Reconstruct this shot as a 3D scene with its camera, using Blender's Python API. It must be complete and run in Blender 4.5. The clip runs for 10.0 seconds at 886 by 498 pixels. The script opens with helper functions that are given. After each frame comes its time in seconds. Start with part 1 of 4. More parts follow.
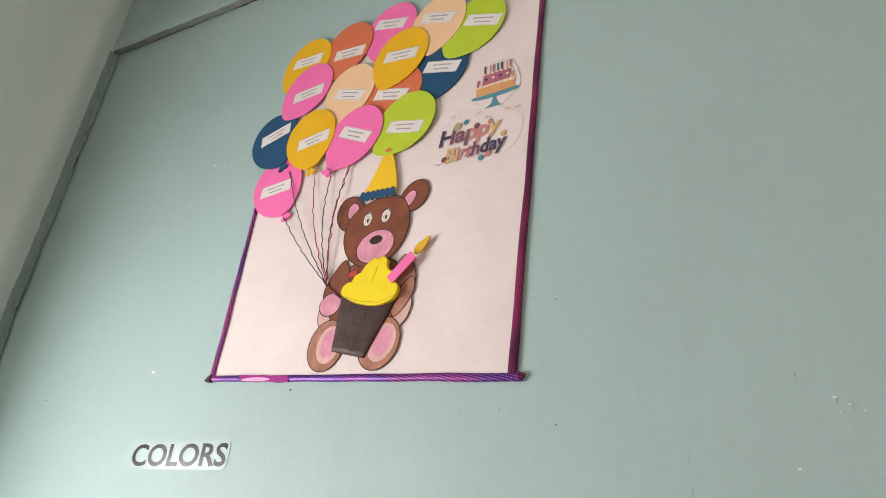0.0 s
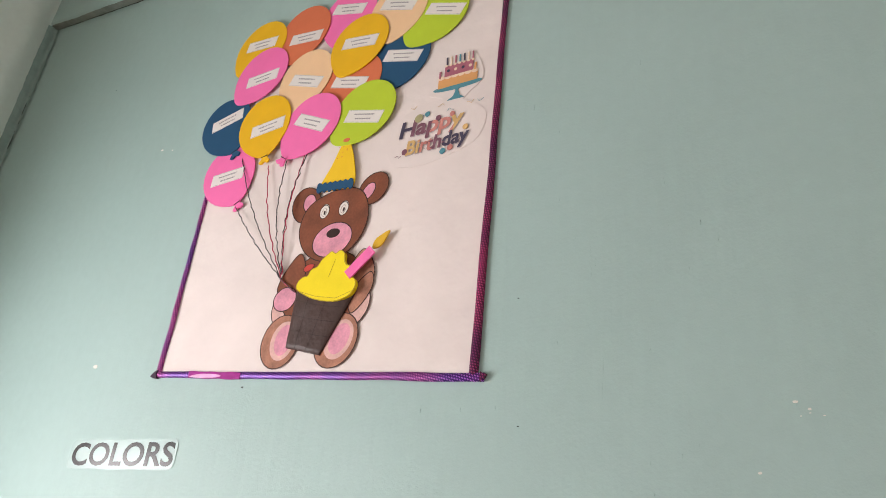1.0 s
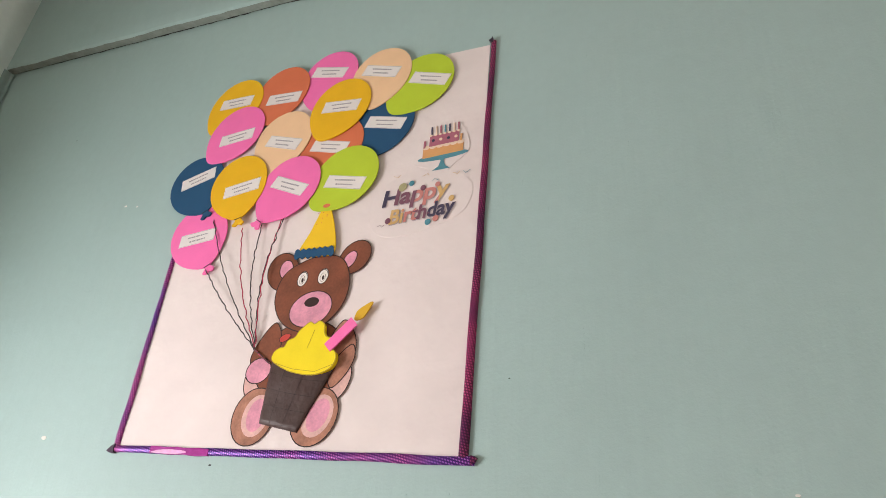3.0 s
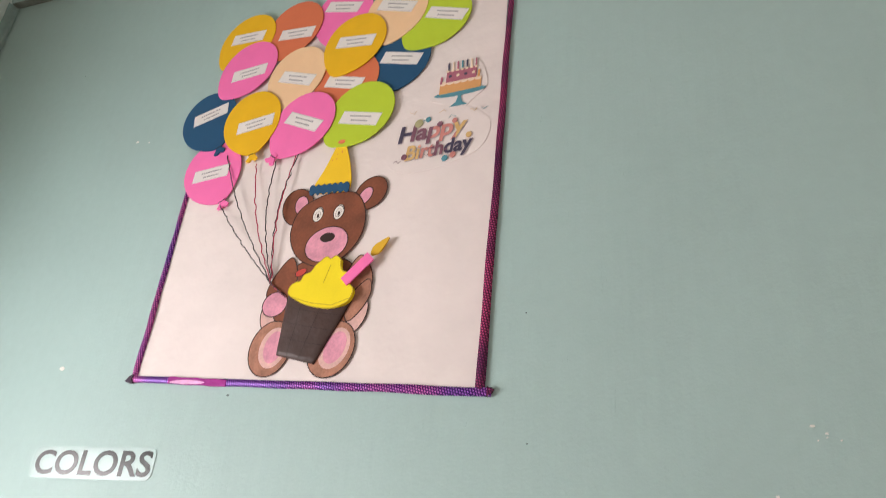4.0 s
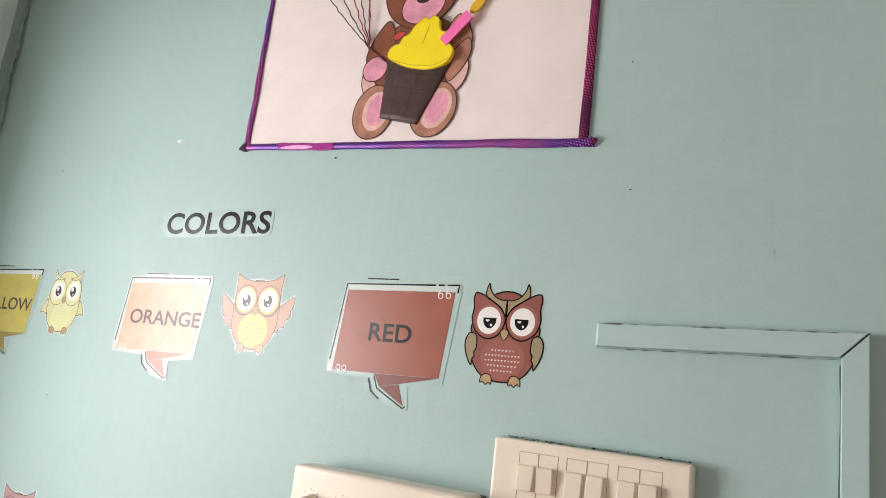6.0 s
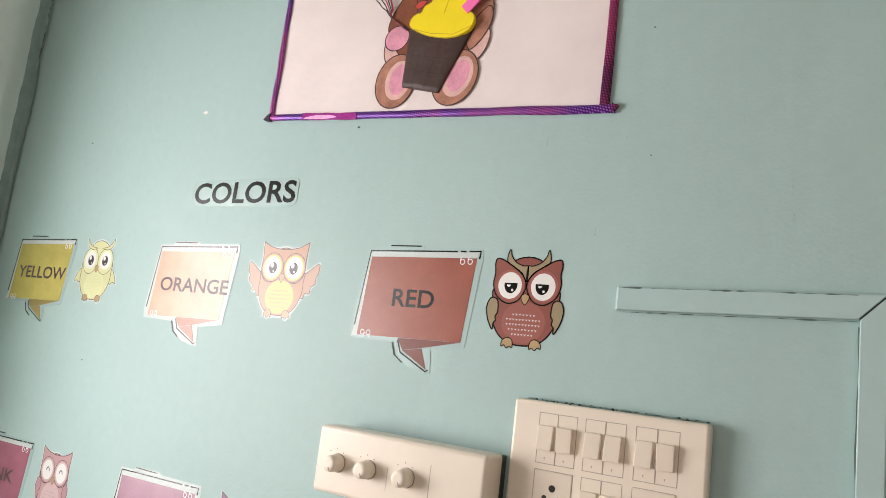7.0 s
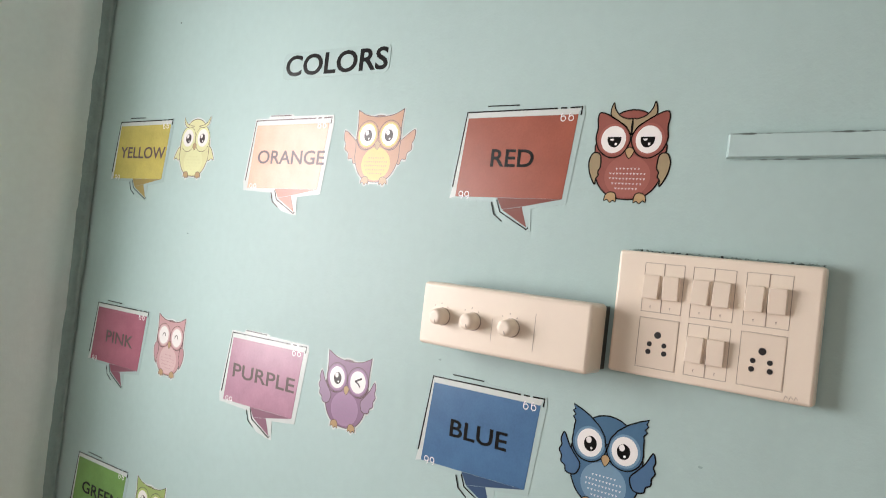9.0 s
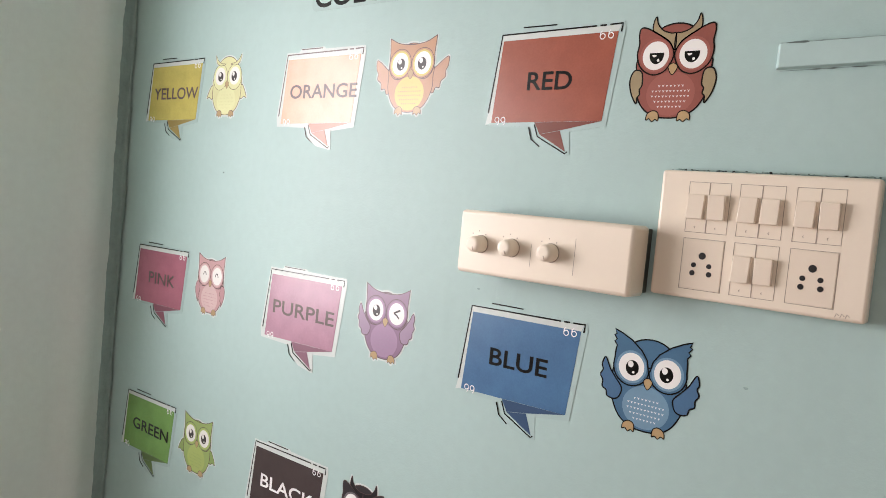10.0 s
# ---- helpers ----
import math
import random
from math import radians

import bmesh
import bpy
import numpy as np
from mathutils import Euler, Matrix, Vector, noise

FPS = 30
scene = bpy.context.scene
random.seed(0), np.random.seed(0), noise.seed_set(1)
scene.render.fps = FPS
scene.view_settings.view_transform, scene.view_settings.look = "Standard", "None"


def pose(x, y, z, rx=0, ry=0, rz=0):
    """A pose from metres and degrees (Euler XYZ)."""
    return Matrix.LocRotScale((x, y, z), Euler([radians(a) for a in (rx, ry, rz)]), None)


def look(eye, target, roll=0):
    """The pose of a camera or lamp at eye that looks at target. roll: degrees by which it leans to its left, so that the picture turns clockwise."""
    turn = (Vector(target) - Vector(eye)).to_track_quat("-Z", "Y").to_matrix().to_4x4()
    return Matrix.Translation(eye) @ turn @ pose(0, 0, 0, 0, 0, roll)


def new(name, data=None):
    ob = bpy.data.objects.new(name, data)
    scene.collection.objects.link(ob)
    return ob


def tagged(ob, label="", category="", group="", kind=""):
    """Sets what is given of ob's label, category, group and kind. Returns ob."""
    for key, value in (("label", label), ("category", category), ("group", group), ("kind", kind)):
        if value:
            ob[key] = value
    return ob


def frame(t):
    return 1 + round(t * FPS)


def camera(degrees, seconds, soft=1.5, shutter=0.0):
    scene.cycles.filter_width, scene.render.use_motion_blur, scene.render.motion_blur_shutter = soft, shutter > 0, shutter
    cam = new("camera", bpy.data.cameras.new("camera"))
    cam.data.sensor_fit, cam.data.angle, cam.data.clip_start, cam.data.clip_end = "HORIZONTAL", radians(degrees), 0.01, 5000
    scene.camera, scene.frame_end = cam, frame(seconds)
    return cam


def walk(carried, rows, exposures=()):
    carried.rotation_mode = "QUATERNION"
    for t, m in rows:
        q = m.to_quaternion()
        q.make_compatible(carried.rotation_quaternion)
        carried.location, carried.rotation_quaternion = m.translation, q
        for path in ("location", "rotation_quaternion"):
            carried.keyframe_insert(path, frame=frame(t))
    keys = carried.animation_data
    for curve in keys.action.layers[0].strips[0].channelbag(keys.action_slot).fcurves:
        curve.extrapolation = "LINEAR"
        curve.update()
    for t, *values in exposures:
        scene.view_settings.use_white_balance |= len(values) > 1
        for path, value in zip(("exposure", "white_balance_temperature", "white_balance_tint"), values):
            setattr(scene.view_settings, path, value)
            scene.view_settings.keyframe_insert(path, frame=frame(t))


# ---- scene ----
cam = camera(62.8, 10.0, soft=0.6, shutter=0.25)
PATH = [
    (0, (0.517, -0.844, 1.493), (-0.499, 0.632, 2.382), 7.1),
    (0.5, (0.512, -0.835, 1.491), (-0.473, 0.661, 2.381), 7.6),
    (1, (0.491, -0.842, 1.516), (-0.406, 0.721, 2.383), 5.9),
    (1.5, (0.47, -0.856, 1.543), (-0.374, 0.705, 2.464), 4.8),
    (2, (0.453, -0.849, 1.558), (-0.337, 0.69, 2.56), 4.9),
    (3.5, (0.415, -0.876, 1.544), (-0.308, 0.707, 2.531), 5.4),
    (4, (0.402, -0.865, 1.528), (-0.351, 0.762, 2.415), 5.8),
    (4.5, (0.386, -0.859, 1.494), (-0.424, 0.817, 2.225), 6.3),
    (5, (0.381, -0.849, 1.476), (-0.494, 0.85, 2.067), 6.5),
    (5.5, (0.376, -0.854, 1.457), (-0.56, 0.851, 1.923), 6.6),
    (7, (0.388, -0.87, 1.427), (-0.644, 0.814, 1.747), 7.0),
    (7.5, (0.383, -0.876, 1.418), (-0.672, 0.801, 1.691), 6.9),
    (8, (0.376, -0.881, 1.404), (-0.713, 0.783, 1.62), 7.2),
    (8.5, (0.364, -0.889, 1.386), (-0.781, 0.746, 1.495), 6.5),
    (9, (0.352, -0.894, 1.361), (-0.812, 0.732, 1.394), 6.5),
    (9.5, (0.346, -0.886, 1.338), (-0.865, 0.704, 1.269), 5.9),
    (10, (0.344, -0.885, 1.329), (-0.882, 0.692, 1.216), 5.4),
]
walk(cam, [(t, look(eye, target, roll)) for t, eye, target, roll in PATH], exposures=[(0.0, 0.08, 6500, 17), (1.0, 0.09, 6500, 17), (3.5, 0.10, 6500, 17), (5.0, -0.02, 6500, 17), (8.0, -0.03, 6500, 17), (9.5, -0.03, 6500, 20), (10.0, -0.03, 6500, 20)])

# ---- world and light ----
world = bpy.data.worlds.new("sky")
scene.world = world
world.use_nodes = True
wn = world.node_tree.nodes
sky = wn.new("ShaderNodeTexSky")
sky.sky_type = 'NISHITA'
sky.sun_disc = False
sky.sun_elevation = radians(42)
sky.sun_rotation = radians(60)
world.node_tree.links.new(sky.outputs[0], wn["Background"].inputs[0])
wn["Background"].inputs[1].default_value = 0.12

# the room: west wall with a window, north wall with the poster
WX = -1.315            # face of the west wall
EX, SY, TOP = 2.6, -3.6, 3.25
WIN = (-0.51, -1.72, 0.95, 1.86)      # window in the west wall: y from, y to, z from, z to
FILL_GAP = (0.7, 2.0, 0.0, 2.1)         # added unseen south opening for fill: x from, x to, z from, z to


def area_lamp(name, loc, target, sx, sy, watts, colour):
    d = bpy.data.lights.new(name, 'AREA')
    d.shape, d.size, d.size_y, d.energy, d.color = 'RECTANGLE', sx, sy, watts, colour
    ob = new(name, d)
    ob.matrix_world = look(loc, target)
    return ob


wy, wz = (WIN[0] + WIN[1]) / 2, (WIN[2] + WIN[3]) / 2
area_lamp("window_daylight", (WX - 0.155, wy, wz), (WX + 1, wy - 0.16, wz + 0.10), WIN[0] - WIN[1] - 0.06, WIN[3] - WIN[2] - 0.06, 45, (1.0, 0.97, 0.94))
# added fill lamp behind the south wall, not a known source
dx = (FILL_GAP[0] + FILL_GAP[1]) / 2
area_lamp("south_fill", (dx, SY - 0.1, 1.1), (dx, 0, 1.1), 1.2, 1.9, 9.5, (1.0, 0.96, 0.92))


# ---- materials ----
def mat(name, colour, rough=0.6, vary=0.06, scale=9.0, fine=140.0, bump=0.02, metal=0.0, coat=0.0, dist=0.002, spec=0.5):
    m = bpy.data.materials.new(name)
    m.use_nodes = True
    n, l = m.node_tree.nodes, m.node_tree.links
    p = n["Principled BSDF"]
    p.inputs["Roughness"].default_value = rough
    p.inputs["Metallic"].default_value = metal
    p.inputs["Coat Weight"].default_value = coat
    p.inputs["Coat Roughness"].default_value = 0.12
    p.inputs["Specular IOR Level"].default_value = spec
    tc = n.new("ShaderNodeTexCoord")
    n1, n2 = n.new("ShaderNodeTexNoise"), n.new("ShaderNodeTexNoise")
    n1.inputs["Scale"].default_value, n1.inputs["Detail"].default_value = scale, 5
    n2.inputs["Scale"].default_value, n2.inputs["Detail"].default_value = fine, 3
    for q in (n1, n2):
        l.new(tc.outputs["Object"], q.inputs["Vector"])
    add = n.new("ShaderNodeMath")
    add.operation = 'MULTIPLY_ADD'
    l.new(n2.outputs["Fac"], add.inputs[0])
    add.inputs[1].default_value = 0.5
    l.new(n1.outputs["Fac"], add.inputs[2])
    ramp = n.new("ShaderNodeMapRange")
    ramp.inputs["From Min"].default_value, ramp.inputs["From Max"].default_value = 0.4, 1.1
    ramp.inputs["To Min"].default_value, ramp.inputs["To Max"].default_value = 1 - vary, 1 + vary
    l.new(add.outputs[0], ramp.inputs["Value"])
    mul = n.new("ShaderNodeVectorMath")
    mul.operation = 'SCALE'
    mul.inputs[0].default_value = colour
    l.new(ramp.outputs[0], mul.inputs["Scale"])
    l.new(mul.outputs["Vector"], p.inputs["Base Color"])
    if bump:
        b = n.new("ShaderNodeBump")
        b.inputs["Strength"].default_value, b.inputs["Distance"].default_value = bump, dist
        l.new(add.outputs[0], b.inputs["Height"])
        l.new(b.outputs[0], p.inputs["Normal"])
    return m


def rgb(r, g, b):
    """Linear colour from 0..255 paint values."""
    return tuple(((c / 255) / 12.92 if c / 255 < 0.04045 else ((c / 255 + 0.055) / 1.055) ** 2.4) for c in (r, g, b))


def paint_material(name, colour):
    """Satin wall paint: roller grain, low swells, faint scuffs that run up and down, stains."""
    m = mat(name, colour, 0.42, 0.06, 2.2, 60, 0.0, spec=0.36)
    n, l = m.node_tree.nodes, m.node_tree.links
    p = n["Principled BSDF"]
    tc = n["Texture Coordinate"]
    mp = n.new("ShaderNodeMapping")
    mp.inputs["Scale"].default_value = (38, 38, 3.2)
    l.new(tc.outputs["Object"], mp.inputs["Vector"])
    streak = n.new("ShaderNodeTexNoise")
    streak.inputs["Scale"].default_value, streak.inputs["Detail"].default_value = 1.0, 6
    l.new(mp.outputs[0], streak.inputs["Vector"])
    grain = n.new("ShaderNodeTexNoise")
    grain.inputs["Scale"].default_value, grain.inputs["Detail"].default_value = 210, 2
    l.new(tc.outputs["Object"], grain.inputs["Vector"])
    stipple = n.new("ShaderNodeTexNoise")
    stipple.inputs["Scale"].default_value, stipple.inputs["Detail"].default_value = 520, 2
    l.new(tc.outputs["Object"], stipple.inputs["Vector"])
    swell = n.new("ShaderNodeTexNoise")
    swell.inputs["Scale"].default_value, swell.inputs["Detail"].default_value = 5, 2
    l.new(tc.outputs["Object"], swell.inputs["Vector"])
    last = None
    for tex, strength, dist in ((swell, 0.35, 0.012), (streak, 0.23, 0.004), (grain, 0.20, 0.0013), (stipple, 0.22, 0.0006)):
        b = n.new("ShaderNodeBump")
        b.inputs["Strength"].default_value, b.inputs["Distance"].default_value = strength, dist
        l.new(tex.outputs["Fac"], b.inputs["Height"])
        if last:
            l.new(last.outputs[0], b.inputs["Normal"])
        last = b
    l.new(last.outputs[0], p.inputs["Normal"])
    rr = n.new("ShaderNodeMapRange")
    rr.inputs["To Min"].default_value, rr.inputs["To Max"].default_value = 0.46, 0.62
    l.new(streak.outputs["Fac"], rr.inputs["Value"])
    l.new(rr.outputs[0], p.inputs["Roughness"])
    return m


WALL = paint_material("mint_wall_paint", rgb(168, 194, 190))
# west wall colour, lightened to make up for the weak light on it
WALL_W = paint_material("lightened_wall_paint", rgb(222, 236, 231))
# unseen room surfaces: cream, off-white and red picked for neutral, warm bounce
PLAIN = mat("neutral_bounce_paint", rgb(226, 218, 206), 0.7, 0.04)
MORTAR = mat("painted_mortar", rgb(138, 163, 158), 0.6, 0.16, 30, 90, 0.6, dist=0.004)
# grey cement colour, darkened to hold the shade of the beam's underside
SOFFIT = mat("soffit_cement_shade", rgb(128, 138, 130), 0.85, 0.25, 40, 150, 0.5, dist=0.003)
CEIL = mat("neutral_bounce_ceiling", rgb(222, 224, 218), 0.9, 0.04)
FLOOR = mat("warm_bounce_floor", rgb(176, 138, 122), 0.5, 0.15)
PLASTER = mat("bare_plaster", rgb(232, 230, 222), 0.85, 0.08, 60)
DARK = mat("dark_gap", rgb(30, 34, 34), 0.9, 0.3, 90)
PAPER = mat("chart_paper", rgb(234, 222, 218), 0.7, 0.075, 7, 22, 0.45, dist=0.007)
LABEL = mat("label_paper", rgb(236, 230, 226), 0.6, 0.03)
INK = mat("grey_ink", rgb(150, 144, 148), 0.6, 0.1)
BLACK = mat("black_ink", rgb(24, 22, 24), 0.4, 0.15)
PLASTIC = mat("cream_plastic", rgb(233, 221, 203), 0.32, 0.02, 12, 90, 0.03)
PLASTIC2 = mat("cream_switch_plastic", rgb(229, 216, 198), 0.28, 0.02, 12, 90, 0.03)
WHITE_PRINT = mat("white_print", rgb(236, 236, 232), 0.25, 0.02)


def printed(name, r, g, b, rough=0.30):
    return mat(name, rgb(r, g, b), rough, 0.08, 18, 260, 0.06, spec=0.42)


def foam(name, r, g, b):
    return mat(name, rgb(r, g, b), 0.75, 0.05, 30, 500, 0.15, dist=0.0006)


# ---- mesh helpers ----
def mesh_of(bm, name, materials):
    me = bpy.data.meshes.new(name)
    bm.to_mesh(me)
    bm.free()
    for m in materials:
        me.materials.append(m)
    return me


def part(name, bm, material, parent=None, label=""):
    ob = new(name, mesh_of(bm, name, material if isinstance(material, (list, tuple)) else [material]))
    ob.parent = parent
    if parent and parent.type == 'EMPTY':
        ob.matrix_parent_inverse = parent.matrix_basis.inverted()
    if label:
        ob["label"] = label
    return ob


def empty(name, x=0.0, y=0.0, z=0.0):
    ob = new(name)
    ob.empty_display_size = 0.02
    ob.matrix_basis = Matrix.Translation((x, y, z))
    return ob


def sheet(bm, pts, back, front, index=0):
    """A flat piece parallel to the north wall with the outline pts (x, z), from depth back to depth front (metres off the wall)."""
    if sum(a[0] * b[1] - b[0] * a[1] for a, b in zip(pts, pts[1:] + pts[:1])) < 0:
        pts = pts[::-1]
    f = [bm.verts.new((x, -front, z)) for x, z in pts]
    k = [bm.verts.new((x, -back, z)) for x, z in pts]
    faces = [bm.faces.new(f)]
    for i in range(len(f)):
        j = (i + 1) % len(f)
        faces.append(bm.faces.new((f[j], f[i], k[i], k[j])))
    for q in faces:
        q.material_index = index
    return faces


def film_sheet(bm, pts, front, index=0):
    """A thin film: its front alone."""
    if sum(a[0] * b[1] - b[0] * a[1] for a, b in zip(pts, pts[1:] + pts[:1])) < 0:
        pts = pts[::-1]
    f = bm.faces.new([bm.verts.new((x, -front, z)) for x, z in pts])
    f.material_index = index
    return f


def oval(cx, cz, a, b, turn=0.0, n=28, start=0.0, sweep=360.0):
    c, s = math.cos(radians(turn)), math.sin(radians(turn))
    out = []
    steps = n if sweep == 360.0 else n + 1
    for i in range(steps):
        t = radians(start + sweep * i / n)
        u, v = a * math.cos(t), b * math.sin(t)
        out.append((cx + u * c - v * s, cz + u * s + v * c))
    return out


def smooth(points, steps=6):
    """A closed smooth outline through a few points."""
    out, n = [], len(points)
    for i in range(n):
        p0, p1, p2, p3 = (points[(i + k - 1) % n] for k in range(4))
        for s in range(steps):
            t = s / steps
            out.append(tuple(0.5 * (2 * b + (c - a) * t + (2 * a - 5 * b + 4 * c - d) * t * t + (3 * b - a - 3 * c + d) * t ** 3)
                             for a, b, c, d in zip(p0, p1, p2, p3)))
    return out


def band(points, width):
    """The outline of a line of that width along open points."""
    left, right = [], []
    for i, p in enumerate(points):
        a, b = points[max(i - 1, 0)], points[min(i + 1, len(points) - 1)]
        d = Vector((b[0] - a[0], b[1] - a[1]))
        d = d.normalized() if d.length else Vector((1, 0))
        left.append((p[0] - d.y * width / 2, p[1] + d.x * width / 2))
        right.append((p[0] + d.y * width / 2, p[1] - d.x * width / 2))
    return left + right[::-1]


def ring(bm, pts, width, back, front, index):
    """A closed drawn line along the outline pts, as quads."""
    n = len(pts)
    ins, outs = [], []
    for i, p in enumerate(pts):
        a, b = pts[i - 1], pts[(i + 1) % n]
        d = Vector((b[0] - a[0], b[1] - a[1])).normalized()
        outs.append(bm.verts.new((p[0] + d.y * width / 2, -front, p[1] - d.x * width / 2)))
        ins.append(bm.verts.new((p[0] - d.y * width / 2, -front, p[1] + d.x * width / 2)))
    for i in range(n):
        j = (i + 1) % n
        f = bm.faces.new((outs[i], outs[j], ins[j], ins[i]))
        f.normal_update()
        if f.normal.y > 0:
            f.normal_flip()
        f.material_index = index


def lettering(word, x0, x1, z0, z1, off, bold=0.0, shear=0.0, depth=0.0002):
    """A bmesh of a word in the built-in font that fills the given box on the wall."""
    cu = bpy.data.curves.new("word", 'FONT')
    cu.body, cu.offset, cu.shear, cu.resolution_u = word, bold, shear, 4
    tmp = new("word", cu)
    me = bpy.data.meshes.new_from_object(tmp.evaluated_get(bpy.context.evaluated_depsgraph_get()))
    bpy.data.objects.remove(tmp)
    bm = bmesh.new()
    bm.from_mesh(me)
    bpy.data.meshes.remove(me)
    xs, ys = [v.co.x for v in bm.verts], [v.co.y for v in bm.verts]
    ax, ay = min(xs), min(ys)
    kx, ky = (x1 - x0) / (max(xs) - ax), (z1 - z0) / (max(ys) - ay)
    for v in bm.verts:
        v.co = Vector((x0 + (v.co.x - ax) * kx, -off, z0 + (v.co.y - ay) * ky))
    for f in bm.faces:
        f.normal_update()
        if f.normal.y > 0:
            f.normal_flip()
    return bm


def block(bm, x0, x1, y0, y1, z0, z1, index=0):
    v = [bm.verts.new((x, y, z)) for x in (x0, x1) for y in (y0, y1) for z in (z0, z1)]
    for q in ((0, 1, 3, 2), (4, 6, 7, 5), (0, 4, 5, 1), (2, 3, 7, 6), (0, 2, 6, 4), (1, 5, 7, 3)):
        bm.faces.new([v[i] for i in q]).material_index = index
    return v


def rounded(bm, width, segments=2):
    deep = max(v.co.y for v in bm.verts)
    bmesh.ops.bevel(bm, geom=[e for e in bm.edges if min(v.co.y for v in e.verts) < deep - 1e-5], offset=width, segments=segments, affect='EDGES', clamp_overlap=True, profile=0.5)
    big = sorted(bm.faces, key=lambda f: -f.calc_area())[:6]
    for f in bm.faces:
        f.smooth = f not in big
    return bm


def setting(name, bm, material, label, category):
    bmesh.ops.recalc_face_normals(bm, faces=bm.faces)
    return tagged(part(name, bm, material), label, category, kind="structure")


# ---- the room ----
bm = bmesh.new()
block(bm, WX - 0.3, EX + 0.2, 0, 0.2, 0, TOP)
setting("wall_north", bm, WALL, "mint green satin painted plaster wall with scuffs", "wall")

# west wall: the plaster swells a little beside the corner
bm = bmesh.new()
block(bm, WX - 0.30, WX, WIN[1], SY, 0, TOP)
block(bm, WX - 0.30, WX, WIN[0], WIN[1], 0, WIN[2])
block(bm, WX - 0.30, WX, WIN[0], WIN[1], WIN[3], TOP)
prof = []
for i in range(41):
    y = WIN[0] * i / 40
    prof.append((y, 0.018 * math.exp(-((y + 0.075) / 0.04) ** 2) - 0.004))
rows = []
for y, dx_ in prof:
    rows.append([bm.verts.new((WX + dx_ + (0.004 if z in (0, TOP) else 0.004), y, z)) for z in (0, TOP)])
for a, b in zip(rows, rows[1:]):
    f = bm.faces.new((a[0], b[0], b[1], a[1]))
    f.smooth = True
back = [[bm.verts.new((WX - 0.30, y, z)) for z in (0, TOP)] for y in (0, WIN[0])]
bm.faces.new((back[0][0], back[1][0], back[1][1], back[0][1]))
bm.faces.new((rows[-1][0], rows[-1][1], back[1][1], back[1][0]))
setting("wall_west", bm, WALL_W, "pale grey green plaster wall, paint lightened for missing light, window opening", "wall")
# east and south walls, floor and ceiling are unseen and close the room
bm = bmesh.new()
block(bm, EX, EX + 0.2, SY, 0, 0, TOP)
setting("wall_east", bm, PLAIN, "unseen cream wall, coloured to keep bounce light neutral", "wall")
bm = bmesh.new()
block(bm, WX - 0.30, FILL_GAP[0], SY - 0.2, SY, 0, TOP)
block(bm, FILL_GAP[1], EX + 0.2, SY - 0.2, SY, 0, TOP)
block(bm, FILL_GAP[0], FILL_GAP[1], SY - 0.2, SY, FILL_GAP[3], TOP)
setting("wall_south", bm, PLAIN, "unseen cream wall with an added opening for fill light", "wall")
bm = bmesh.new()
block(bm, WX - 0.3, EX + 0.2, SY - 0.2, 0.2, -0.1, 0)
setting("floor", bm, FLOOR, "unseen red floor, coloured to bounce warm light", "floor")
bm = bmesh.new()
block(bm, WX - 0.3, EX + 0.2, SY - 0.2, 0.2, TOP, TOP + 0.1)
setting("ceiling", bm, CEIL, "unseen off-white ceiling that closes the room", "ceiling")


def ragged(a, b, step, lo, hi, seed, amp):
    """Uneven places along a joint: (along, low edge, high edge)."""
    out = []
    n = max(2, int(abs(b - a) / step))
    for i in range(n + 1):
        s = a + (b - a) * i / n
        w = noise.noise((s * 9, seed, 0)) * amp + noise.noise((s * 34, seed, 5)) * amp * 0.6
        v = noise.noise((s * 12, seed, 9)) * amp + (noise.noise((s * 60, seed, 2)) + noise.noise((s * 140, seed, 4))) * amp * 0.6
        out.append((s, lo + w, hi + v))
    return out


def mortar_joint(name, label):
    """A lumpy filled joint, upright in the corner."""
    bm = bmesh.new()
    lines = []
    rows = [(s, lo, max(0.002, hi + 0.006 * noise.noise((s * 3.1, 4.4, 0)))) for s, lo, hi in ragged(0.0, 2.852, 0.008, 0.025, 0.012, 3.3, 0.008)]
    for s, lo, hi in rows:
        line = []
        for k in range(7):
            u = k / 6
            lump = 0.0035 * math.sin(math.pi * u) * (1 + 0.9 * noise.noise((s * 25, u * 3, 4))) + 0.0012 * noise.noise((s * 110, u * 9, 1)) + 0.001
            # from the west wall round into the north wall
            reach = lo * (1 - u / 0.7) if u < 0.7 else 0
            side = hi * (u - 0.7) / 0.3 if u > 0.7 else 0
            if u < 0.7:
                co = (WX + lump + 0.003, -reach - 0.004, s)
            else:
                co = (WX + 0.004 + side, -0.003 - lump * (1 - (u - 0.7) / 0.3), s)
            line.append(bm.verts.new(co))
        lines.append(line)
    for a, b in zip(lines, lines[1:]):
        for k in range(6):
            bm.faces.new((a[k], b[k], b[k + 1], a[k + 1])).smooth = True
    return setting(name, bm, MORTAR, label, "mortar joint")




def beam_z(s):
    """Height of the beam's lower edge: it runs down a little away from the corner."""
    return 2.832 - 0.05 * (min(s, -0.1) + 0.85)


